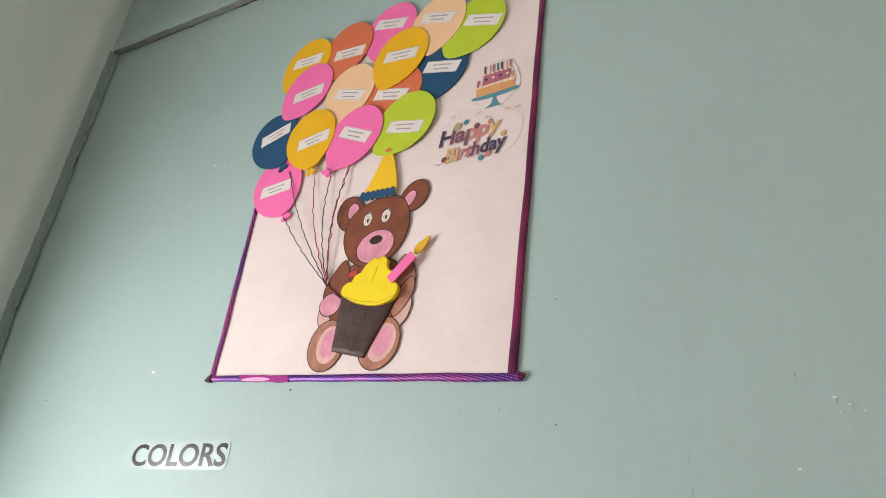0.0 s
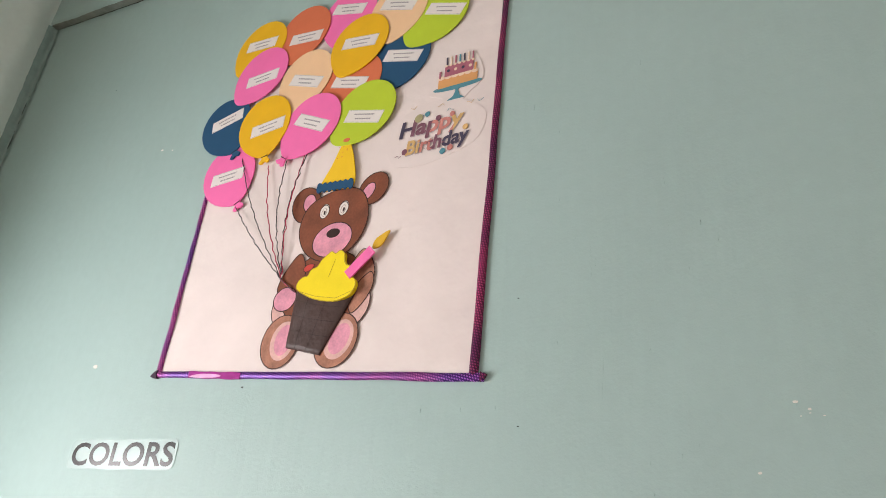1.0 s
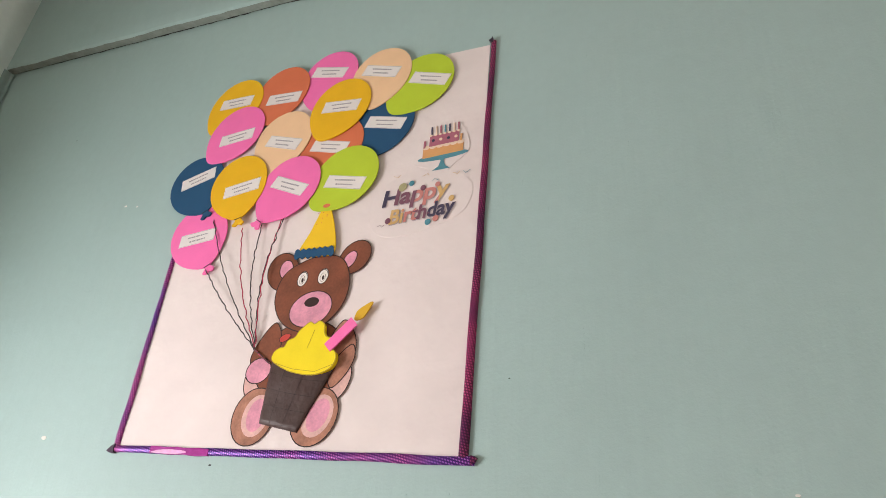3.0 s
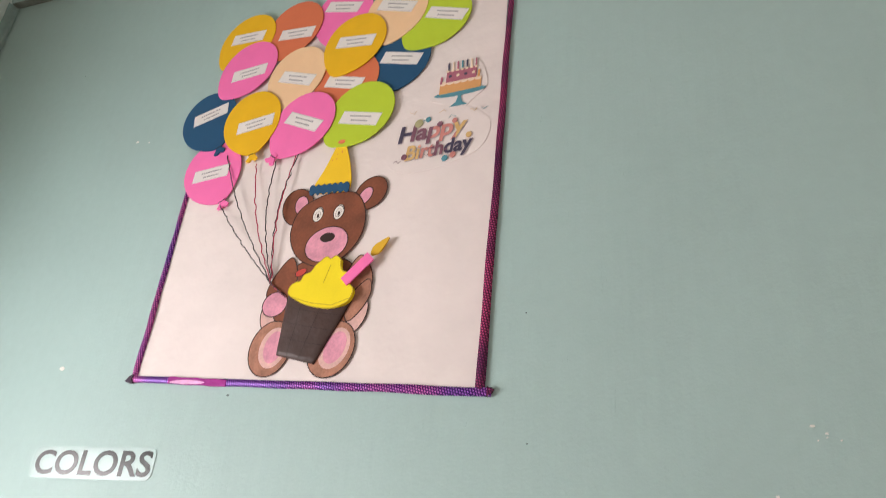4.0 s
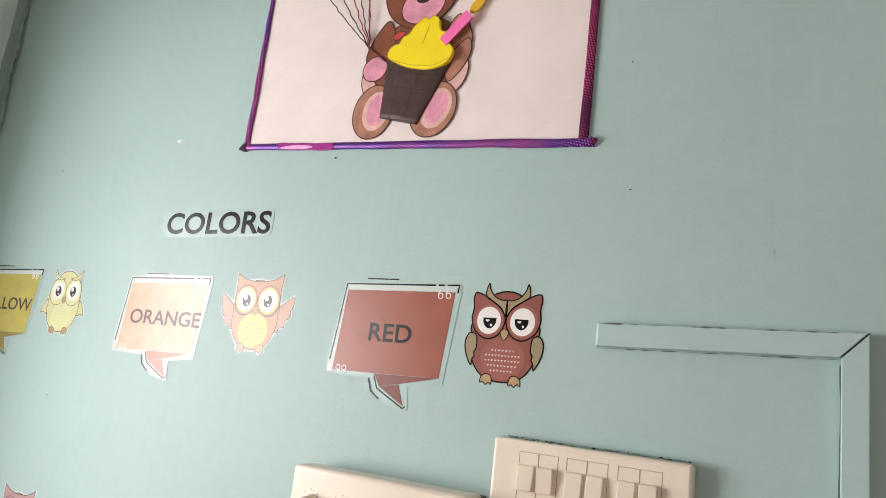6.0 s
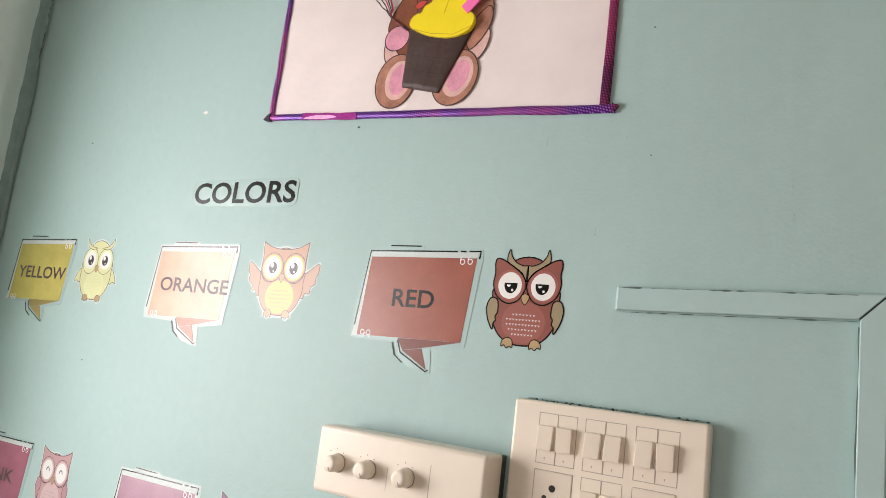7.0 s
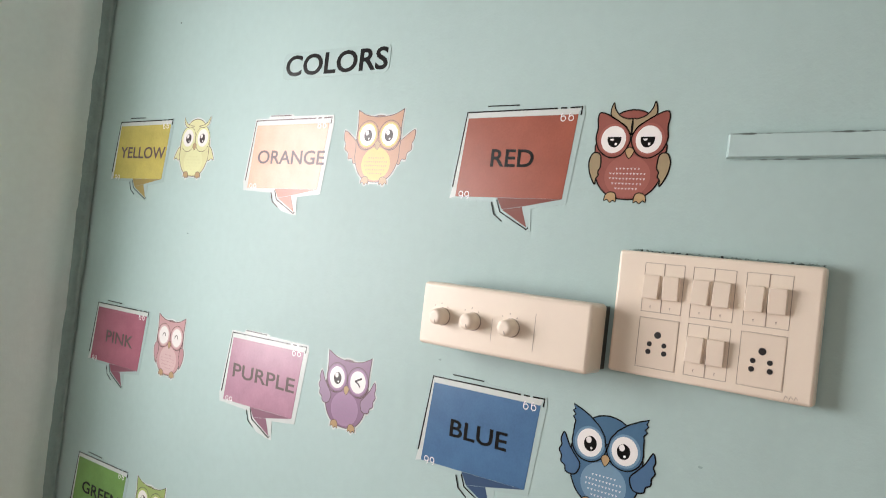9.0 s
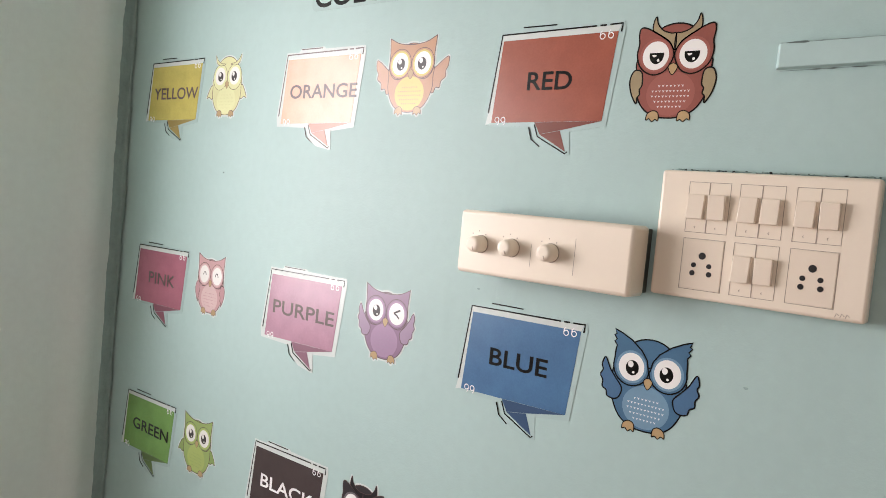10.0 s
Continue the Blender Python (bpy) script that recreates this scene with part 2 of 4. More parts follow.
def ceiling_beam():
    """The wall above the joint stands proud, with an uneven lower edge and a hollow turn into the west wall."""
    bm = bmesh.new()
    under = ragged(WX + 0.002, EX, 0.012, 0.0, 0.0, 7.7, 0.0022)
    lines = []
    for s, lo, hi in under:
        z = beam_z(s)
        out = 0.023 + 0.35 * lo
        lines.append([bm.verts.new(c) for c in ((s, 0.001, z + lo), (s, -out + 0.004, z + lo + hi), (s, -out, z + 0.006 + lo), (s, -0.022, z + 0.05), (s, -0.022, TOP))])
    for a, b in zip(lines, lines[1:]):
        for k in range(4):
            f = bm.faces.new((a[k], a[k + 1], b[k + 1], b[k]))
            f.smooth, f.material_index = k != 1, int(k == 0)
    return setting("wall_beam", bm, [WALL, SOFFIT], "mint painted beam face standing proud above the wall", "beam")


ceiling_beam()
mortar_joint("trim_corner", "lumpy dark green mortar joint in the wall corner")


def crack(name, points, width, upright, label):
    """A dark open crack of uneven width."""
    bm = bmesh.new()
    n = len(points)
    pts = []
    for i, (a, b) in enumerate(points):
        pts.append((a, b, width * (0.35 + 0.9 * abs(noise.noise((i * 0.37, width * 900, 2)))) * math.sin(math.pi * (i + 0.4) / n) ** 0.3))
    prev = None
    for a, b, w in pts:
        if upright:
            cur = [bm.verts.new((WX + 0.0085 + b, -0.0045, a)), bm.verts.new((WX + 0.0085 + b + w, -0.0042, a))]
        else:
            cur = [bm.verts.new((a, -0.0012, b)), bm.verts.new((a, -0.0012, b - w))]
        if prev:
            bm.faces.new((prev[0], cur[0], cur[1], prev[1]))
        prev = cur
    return setting(name, bm, DARK, label, "crack")


crack("trim_crack_corner", [(2.42 + 0.008 * i, 0.002 * noise.noise((i * 0.2, 3, 3))) for i in range(26)], 0.006, True, "dark open crack in the corner joint")
crack("trim_crack_low", [(2.02 + 0.008 * i, 0.003 * noise.noise((i * 0.2, 6, 3))) for i in range(22)], 0.004, True, "dark open crack in the corner joint")
crack("trim_crack_beam", [(-1.29 + 0.012 * i, beam_z(-1.29 + 0.012 * i) + 0.002 * noise.noise((i * 0.3, 1, 8))) for i in range(150)], 0.006, False, "dark crack under the beam joint")

# window in the west wall
win = tagged(empty("window", WX, wy, WIN[2]), "white painted steel window with clear panes", "window", kind="structure")
FRAME = mat("window_frame_paint", rgb(225, 228, 224), 0.4, 0.04)
gl = bpy.data.materials.new("window_glass")
gl.use_nodes = True
gl.node_tree.nodes["Principled BSDF"].inputs["Transmission Weight"].default_value = 1.0
gl.node_tree.nodes["Principled BSDF"].inputs["Roughness"].default_value = 0.02


def window_piece(name, y0, y1, z0, z1, m, x0=WX - 0.27, x1=WX - 0.23):
    bm = bmesh.new()
    block(bm, x0, x1, y0, y1, z0, z1)
    bmesh.ops.recalc_face_normals(bm, faces=bm.faces)
    return part(name, bm, m, win)


for k in range(3):
    y = WIN[0] + (WIN[1] - WIN[0]) * k / 2
    window_piece("window_frame", y + 0.02 - 0.02 * k, y - 0.02 * (2 - k), WIN[2], WIN[3], FRAME)
for k in range(2):
    y = WIN[0] + (WIN[1] - WIN[0]) * k / 2
    window_piece("window_frame", y - 0.04, y + (WIN[1] - WIN[0]) / 2 + 0.04, WIN[2], WIN[2] + 0.04, FRAME)
    window_piece("window_frame", y - 0.04, y + (WIN[1] - WIN[0]) / 2 + 0.04, WIN[3] - 0.04, WIN[3], FRAME)
    window_piece("pane", y - 0.04, y + (WIN[1] - WIN[0]) / 2 + 0.04, WIN[2] + 0.04, WIN[3] - 0.04, gl, WX - 0.253, WX - 0.249).visible_shadow = False

# ---- the birthday poster ----
poster = tagged(empty("birthday_poster", -0.22, 0, 1.79), "white paper birthday poster with foam balloons and purple ribbon edges", "poster")
PL, PR = -0.519, 0.076
PB_L, PB_R, PT_L, PT_R = 1.819, 1.786, 2.540, 2.519

# the paper, slightly wavy, stands a little off the wall
bm = bmesh.new()
NX, NZ = 36, 44
grid = []
for j in range(NZ + 1):
    line = []
    for i in range(NX + 1):
        u, v = i / NX, j / NZ
        x = PL + (PR - PL) * u
        zb, zt = PB_L + (PB_R - PB_L) * u, PT_L + (PT_R - PT_L) * u
        w = 0.0015 + 0.0011 * noise.noise((u * 3.1, v * 3.7, 1.5)) + 0.0005 * noise.noise((u * 9, v * 7, 4.5))
        line.append(bm.verts.new((x, -max(w, 0.0006), zb + (zt - zb) * v)))
    grid.append(line)
for j in range(NZ):
    for i in range(NX):
        bm.faces.new((grid[j][i], grid[j][i + 1], grid[j + 1][i + 1], grid[j + 1][i])).smooth = True
part("paper", bm, PAPER, poster, "white chart paper, slightly wavy")


def ribbon_material(name, dark_a, dark_b, pale_a, pale_b):
    m = mat(name, rgb(90, 30, 120), 0.3, 0.1)
    n, l = m.node_tree.nodes, m.node_tree.links
    p = n["Principled BSDF"]
    tc = n["Texture Coordinate"]
    mp = n.new("ShaderNodeMapping")
    mp.inputs["Rotation"].default_value = (0, radians(45), 0)
    l.new(tc.outputs["Object"], mp.inputs["Vector"])
    xyz = n.new("ShaderNodeSeparateXYZ")
    l.new(mp.outputs[0], xyz.inputs[0])

    def wave(axis, pitch):
        k = n.new("ShaderNodeMath")
        k.operation = 'MULTIPLY'
        k.inputs[1].default_value = 2 * math.pi / pitch
        l.new(xyz.outputs[axis], k.inputs[0])
        w = n.new("ShaderNodeMath")
        w.operation = 'SINE'
        l.new(k.outputs[0], w.inputs[0])
        return w
    ch = n.new("ShaderNodeMath")
    ch.operation = 'MULTIPLY'
    l.new(wave("X", 0.0042).outputs[0], ch.inputs[0])
    l.new(wave("Z", 0.0076).outputs[0], ch.inputs[1])
    dash = n.new("ShaderNodeMapRange")
    dash.inputs["From Min"].default_value, dash.inputs["From Max"].default_value = 0.15, 0.5
    l.new(ch.outputs[0], dash.inputs["Value"])
    big = n.new("ShaderNodeTexNoise")
    big.inputs["Scale"].default_value = 9
    l.new(tc.outputs["Object"], big.inputs["Vector"])
    hue = n.new("ShaderNodeValToRGB")
    e = hue.color_ramp.elements
    e[0].position, e[0].color = 0.40, (*rgb(*dark_a), 1)
    e[1].position, e[1].color = 0.62, (*rgb(*dark_b), 1)
    mid = hue.color_ramp.elements.new(0.5)
    mid.color = (*rgb(*((p + q) / 2 for p, q in zip(dark_a, dark_b))), 1)
    l.new(big.outputs["Fac"], hue.inputs[0])
    mix = n.new("ShaderNodeMix")
    mix.data_type = 'RGBA'
    l.new(dash.outputs[0], mix.inputs["Factor"])
    l.new(hue.outputs[0], mix.inputs[6])
    pale = n.new("ShaderNodeValToRGB")
    pale.color_ramp.elements[0].position, pale.color_ramp.elements[0].color = 0.40, (*rgb(*pale_a), 1)
    pale.color_ramp.elements[1].position, pale.color_ramp.elements[1].color = 0.60, (*rgb(*pale_b), 1)
    l.new(big.outputs["Fac"], pale.inputs[0])
    l.new(pale.outputs[0], mix.inputs[7])
    l.new(mix.outputs[2], p.inputs["Base Color"])
    b = n.new("ShaderNodeBump")
    b.inputs["Strength"].default_value, b.inputs["Distance"].default_value = 0.5, 0.001
    l.new(dash.outputs[0], b.inputs["Height"])
    l.new(b.outputs[0], p.inputs["Normal"])
    p.inputs["Metallic"].default_value = 0.35
    return m


RIBBON = ribbon_material("woven_purple_ribbon", (58, 14, 104), (112, 16, 104), (176, 104, 214), (246, 128, 200))
RIBBON_M = ribbon_material("woven_magenta_ribbon", (66, 12, 58), (96, 12, 60), (136, 40, 100), (226, 84, 144))
GLOSS_PINK = mat("shiny_magenta_ribbon", rgb(176, 58, 150), 0.25, 0.25, 90, 200, 0.3, metal=0.2)
RIBBON_GLINT = mat("ribbon_glint", rgb(244, 182, 226), 0.3, 0.2, 90)
DARK_RIBBON = mat("dark_ribbon_end", rgb(46, 20, 48), 0.4, 0.3, 60)


def ribbon(a, b, w0, w1, seed, label, material):
    """A woven edge ribbon folded over the paper's edge, with uneven width and lift."""
    bm = bmesh.new()
    a, b = Vector(a), Vector(b)
    n = max(10, int((b - a).length / 0.012))
    d = (b - a).normalized()
    q = Vector((-d.y, d.x))
    rows = []
    for i in range(n + 1):
        t = i / n
        c = a.lerp(b, t) + q * 0.0016 * noise.noise((t * 6, seed, 0))
        w = (w0 + (w1 - w0) * t) * (1 + 0.12 * noise.noise((t * 9, seed, 3)))
        lift = 0.0045 + 0.0012 * noise.noise((t * 8, seed, 6))
        row = []
        for u, h in ((-0.5, 0.0015), (-0.44, lift), (0.0, lift + 0.0008), (0.44, lift), (0.5, 0.0015)):
            pnt = c + q * w * u
            row.append(bm.verts.new((pnt.x, -h, pnt.y)))
        rows.append(row)
    for r, s in zip(rows, rows[1:]):
        for k in range(4):
            bm.faces.new((r[k], s[k], s[k + 1], r[k + 1])).smooth = True
    bmesh.ops.recalc_face_normals(bm, faces=bm.faces)
    for f in bm.faces:
        if f.normal.y > 0.3:
            f.normal_flip()
    return part("edge_ribbon", bm, material, poster, label)


ribbon((-0.523, 1.815), (-0.523, 2.20), 0.0115, 0.0080, 1, "purple woven ribbon edge", RIBBON)
ribbon((0.0750, 1.784), (0.0835, 2.525), 0.0135, 0.0090, 2, "dark magenta woven ribbon edge", RIBBON_M)
ribbon((-0.53, 1.817), (0.092, 1.783), 0.0112, 0.0125, 3, "purple woven ribbon edge", RIBBON)
for cx, cz, s in ((-0.530, 1.815, 1), (0.0895, 1.7835, 2), (0.081, 2.525, 3)):
    bm = bmesh.new()
    w = (0.010, 0.0065, 0.005)[s - 1]
    sheet(bm, [(cx + w * (0.75 + 0.5 * noise.noise((a, s * 2.3, 1))) * (1.5 if a % 3 == 0 else 0.7) * math.cos(a * 0.785 + s), cz + (0.009, 0.006, 0.007)[s - 1] * (1.2 if a % 3 == 0 else 0.65) * math.sin(a * 0.785 + s)) for a in range(8)], 0.001, 0.0068)
    part("ribbon_end", bm, DARK_RIBBON if s != 2 else RIBBON_M, poster, "folded ribbon end")
bm = bmesh.new()
N_T = 14
tz = [1.8125 - 0.00062 * i for i in range(N_T)]
twist = [(-0.448 + 0.0088 * i, tz[i] + 0.0052 + 0.0006 * math.sin(i * 1.3)) for i in range(N_T)]
under = [(-0.448 + 0.0088 * i, tz[i] - 0.0056 + 0.0006 * math.sin(i * 1.1)) for i in range(N_T)]
sheet(bm, twist + under[::-1], 0.002, 0.0062)
# pale pink oval laid on as the ribbon's painted highlight
sheet(bm, smooth([(-0.445, 1.8085), (-0.420, 1.8115), (-0.385, 1.8090), (-0.375, 1.8055), (-0.392, 1.8040), (-0.425, 1.8055)], 4), 0.0062, 0.0066, 1)
part("ribbon_twist", bm, [GLOSS_PINK, RIBBON_GLINT], poster, "shiny pink side of the twisted ribbon with a painted highlight")

# balloons of thin foam, one over another
YEL, PNK, NAVY = foam("yellow_foam", 240, 186, 10), foam("pink_foam", 252, 118, 182), foam("navy_foam", 22, 78, 116)
GRN, PEA, ORA = foam("lime_foam", 188, 212, 48), foam("peach_foam", 246, 205, 160), foam("orange_foam", 222, 118, 78)
#            colour, name, centre x, z, knot direction (degrees from straight down, + to the right), layer, label x, z, turn
BALLOONS = [
    (GRN, "lime green", -0.056, 2.471, -42, 1, (-0.039, 2.473, -19)),
    (NAVY, "navy blue", -0.124, 2.388, -35, 0, (-0.117, 2.390, -15)),
    (PNK, "bright pink", -0.259, 2.540, -15, 0, (-0.261, 2.553, -15)),
    (PEA, "peach", -0.142, 2.512, -10, 2, (-0.143, 2.521, -18)),
    (ORA, "orange brown", -0.367, 2.530, -18, 2, (-0.359, 2.512, -5)),
    (ORA, "orange brown", -0.222, 2.362, -40, 1, (-0.227, 2.361, -15)),
    (YEL, "golden yellow", -0.478, 2.527, -35, 3, (-0.478, 2.532, -2)),
    (YEL, "golden yellow", -0.220, 2.456, -25, 4, (-0.219, 2.455, -7)),
    (GRN, "lime green", -0.182, 2.287, -45, 3, (-0.181, 2.273, -13)),
    (PEA, "peach", -0.336, 2.405, -14, 3, (-0.334, 2.395, -18)),
    (PNK, "bright pink", -0.456, 2.449, -40, 4, (-0.452, 2.436, 5)),
    (PNK, "bright pink", -0.480, 2.214, 30, 1, (-0.480, 2.207, 6)),
    (PNK, "bright pink", -0.298, 2.289, -36, 5, (-0.298, 2.289, -24)),
    (NAVY, "navy blue", -0.521, 2.336, 30, 3, (-0.520, 2.348, 16)),
    (YEL, "golden yellow", -0.416, 2.316, 14, 6, (-0.405, 2.305, 8)),
]
KNOTTED = {11, 12, 13, 14}


def balloon_outline(cx, cz, lean):
    pts = []
    a = radians(lean)
    for i in range(40):
        t = 2 * math.pi * i / 40
        x, y = 0.0622 * math.sin(t), math.cos(t)
        if y < 0:
            x *= 1 - 0.34 * y * y * abs(y)
            y *= 0.083
        else:
            y *= 0.066
        pts.append((cx + x * math.cos(a) - y * math.sin(a), cz + x * math.sin(a) + y * math.cos(a)))
    return pts


for k, (m, colour, cx, cz, lean, layer, (lx, lz, turn)) in enumerate(BALLOONS):
    base = 0.0034 + 0.0011 * layer
    top = base + 0.0016
    cx, cz, lx, lz = cx + 0.75 * top, cz - 1.0 * top, lx + 0.75 * top, lz - 1.0 * top
    bm = bmesh.new()
    sheet(bm, balloon_outline(cx, cz, lean), base, top)
    bl = part("balloon", bm, m, poster, f"{colour} foam balloon cut-out")
    c, s = math.cos(radians(turn)), math.sin(radians(turn))

    def at(u, v):
        return (lx + u * c - v * s, lz + u * s + v * c)
    hw, hh = 0.041 + 0.003 * noise.noise((k, 3, 3)), 0.0125
    bm = bmesh.new()
    sheet(bm, [at(-hw, -hh), at(hw - 0.004, -hh - 0.001), at(hw, hh), at(-hw + 0.003, hh + 0.001)], top, top + 0.0004)
    ring(bm, [at(-hw + 0.001, -hh + 0.001), at(hw - 0.005, -hh), at(hw - 0.001, hh - 0.001), at(-hw + 0.004, hh)], 0.0005, top, top + 0.0005, 1)
    part("name_label", bm, [LABEL, INK], bl, "white paper label with a thin border")
    bm = bmesh.new()
    for v, half in ((0.0042, 0.022 + 0.006 * noise.noise((k, 8, 1))), (-0.0048, 0.017)):
        u = -half
        while u < half:
            w = 0.0016 + 0.0022 * random.random()
            sheet(bm, [at(u, v - 0.0013), at(min(u + w, half), v - 0.0013), at(min(u + w, half), v + 0.0013), at(u, v + 0.0013)], top + 0.0004, top + 0.0007)
            u += w + 0.0014
    part("writing", bm, INK, bl, "small grey printed bars")
    if k in KNOTTED:
        a = radians(lean)
        d, q = (math.sin(a), -math.cos(a)), (math.cos(a), math.sin(a))
        kx, kz = cx + d[0] * 0.083, cz + d[1] * 0.083
        bm = bmesh.new()
        sheet(bm, smooth([(kx + d[0] * p + q[0] * r, kz + d[1] * p + q[1] * r) for p, r in ((-0.006, -0.006), (0.004, -0.006), (0.011, -0.013), (0.015, -0.006), (0.012, 0.0), (0.016, 0.006), (0.011, 0.012), (0.003, 0.007), (-0.006, 0.006))], 3), base, top + 0.001)
        part("knot", bm, m, bl, f"{colour} foam balloon knot")
        bm = bmesh.new()
        sheet(bm, band([(kx + q[0] * r, kz + q[1] * r) for r in (-0.007, 0, 0.007)], 0.0012), top + 0.001, top + 0.0016)
        part("tie", bm, BLACK, bl, "dark drawn tie line")

# strings from the knots to the paw
STRING_K, STRING_R = mat("dark_thread", rgb(66, 58, 60), 0.8, 0.3), mat("red_thread", rgb(186, 62, 88), 0.8, 0.2)


def string(x0, z0, m, seed, label, bow=0.0):
    cu = bpy.data.curves.new("string", 'CURVE')
    cu.dimensions, cu.bevel_depth, cu.bevel_resolution = '3D', 0.0009, 1
    n = 40
    sp = cu.splines.new('POLY')
    sp.points.add(n)
    x1, z1 = -0.289, 1.965
    for i in range(n + 1):
        t = i / n
        if t < 0.85:
            u = t / 0.85
            x, z = x0 + (x1 - x0) * u, z0 + (z1 - z0) * u
            x += bow * math.sin(math.pi * u)
        else:
            u = (t - 0.85) / 0.15
            x, z = x1 + 0.034 * u, z1 - 0.026 * u
        x += 0.0022 * noise.noise((t * 16, seed, 2)) + 0.0008 * math.sin(t * 90 + seed)
        sp.points[i].co = (x, -(0.006 + 0.006 * math.sin(math.pi * min(t / 0.85, 1)) + 0.001 * math.sin(t * 70)), z, 1)
    tmp = new("string", cu)
    me = bpy.data.meshes.new_from_object(tmp.evaluated_get(bpy.context.evaluated_depsgraph_get()))
    bpy.data.objects.remove(tmp)
    me.materials.clear()
    me.materials.append(m)
    ob = new("string", me)
    ob.parent = poster
    ob.matrix_parent_inverse = poster.matrix_basis.inverted()
    ob["label"] = label
    return ob


string(-0.436, 2.130, STRING_K, 1, "dark thread", -0.004)
string(-0.449, 2.236, STRING_K, 2, "dark thread", -0.010)
string(-0.376, 2.206, STRING_R, 3, "red thread", -0.010)
string(-0.334, 2.206, STRING_K, 4, "dark thread", -0.012)
string(-0.293, 2.214, STRING_R, 5, "red thread", -0.009)
string(-0.289, 2.214, STRING_K, 6, "dark thread", -0.013)


# the drawn bear, one flat cut-out
FUR = mat("brown_crayon", rgb(128, 72, 48), 0.8, 0.42, 26, 240, 0.1)
FUR2 = mat("light_brown_crayon", rgb(172, 120, 98), 0.8, 0.42, 50, 240, 0.1)
SKIN = mat("pink_crayon", rgb(222, 152, 172), 0.8, 0.3, 45, 240, 0.1)
PALE = mat("pale_pink_crayon", rgb(222, 180, 172), 0.8, 0.25, 45, 240, 0.1)
LINE = mat("brown_marker_line", rgb(48, 28, 24), 0.7, 0.2)
RED_C = mat("red_crayon", rgb(200, 70, 60), 0.8, 0.15, 40)
WHITE_P = mat("white_paper", rgb(236, 230, 222), 0.7, 0.03)
B_MATS = [FUR, FUR2, SKIN, PALE, LINE, WHITE_P, RED_C]


def blob(name, under, pts, layer, index, line=0.0017):
    h = 0.0032 + 0.00012 * layer
    pts = [(x + 0.75 * h, z - 0.6 * h) for x, z in pts]
    bm = bmesh.new()
    sheet(bm, pts, 0.002, h, 0)
    if line:
        ring(bm, pts, line, 0.002, h + 0.00006, 1)
    return part(name, bm, [B_MATS[index], LINE], under)


bear = blob("bear_cutout", poster, oval(-0.204, 1.940, 0.079, 0.070), 1, 0)
bear["label"] = "hand coloured brown bear drawing on paper"
blob("leg", bear, oval(-0.280, 1.912, 0.020, 0.030, 10), 0, 3)
blob("leg", bear, oval(-0.130, 1.905, 0.018, 0.030, -20), 0, 3)
blob("arm", bear, smooth([(-0.262, 2.012), (-0.290, 1.978), (-0.296, 1.945), (-0.262, 1.935), (-0.245, 1.972)], 6), 2, 0)
blob("paw", bear, oval(-0.278, 1.932, 0.023, 0.021, 10), 3, 2)
blob("arm", bear, smooth([(-0.136, 2.004), (-0.114, 1.978), (-0.111, 1.948), (-0.140, 1.938), (-0.156, 1.972)], 6), 2, 1)
blob("paw", bear, smooth([(-0.118, 1.962), (-0.109, 1.942), (-0.121, 1.914), (-0.143, 1.896), (-0.150, 1.928)], 6), 3, 1)
for cx, turn in ((-0.270, -8), (-0.162, -22)):
    cz = 1.857 if cx < -0.2 else 1.852
    blob("foot", bear, oval(cx, cz + 0.002, 0.038, 0.0445, turn), 2, 1)
    blob("sole", bear, oval(cx + 0.005, cz + 0.003, 0.0245, 0.0325, turn), 3, 3, 0)
    blob("sole", bear, oval(cx + 0.006, cz + 0.004, 0.0170, 0.0255, turn), 4, 2, 0)
blob("ear", bear, oval(-0.271, 2.106, 0.030, 0.037, 25), 4, 0)
blob("inner_ear", bear, oval(-0.265, 2.109, 0.013, 0.018, 10), 5, 2)
blob("ear", bear, oval(-0.136, 2.115, 0.027, 0.032, -38), 4, 0)
blob("inner_ear", bear, oval(-0.145, 2.111, 0.011, 0.017, -30), 5, 2)
blob("head", bear, smooth([(-0.206, 2.126), (-0.160, 2.116), (-0.139, 2.075), (-0.146, 2.030), (-0.178, 1.997), (-0.216, 1.992), (-0.256, 2.014), (-0.276, 2.058), (-0.262, 2.104)], 6), 6, 0)
blob("muzzle", bear, oval(-0.203, 2.030, 0.039, 0.031, 8), 7, 2)
blob("nose", bear, oval(-0.203, 2.042, 0.0135, 0.0085, 0), 8, 4, 0)
for ex, ez in ((-0.229, 2.087), (-0.190, 2.087)):
    blob("eye", bear, oval(ex, ez, 0.0095, 0.0138, -8), 7, 5, 0.0012)
    blob("iris", bear, oval(ex - 0.0005, ez - 0.002, 0.0048, 0.0078, -5), 8, 5, 0.0005)
    blob("eyelid", bear, band(oval(ex - 0.0005, ez + 0.0015, 0.0085, 0.0105, -8, 10, 20, 140), 0.0011), 8, 4, 0)
    blob("pupil", bear, oval(ex + 0.0002, ez - 0.0028, 0.0021, 0.0044, 0, 14), 9, 4, 0)
blob("bow", bear, smooth([(-0.250, 1.984), (-0.241, 1.990), (-0.230, 1.988), (-0.236, 1.979), (-0.247, 1.977)], 4), 7, 6, 0.001)

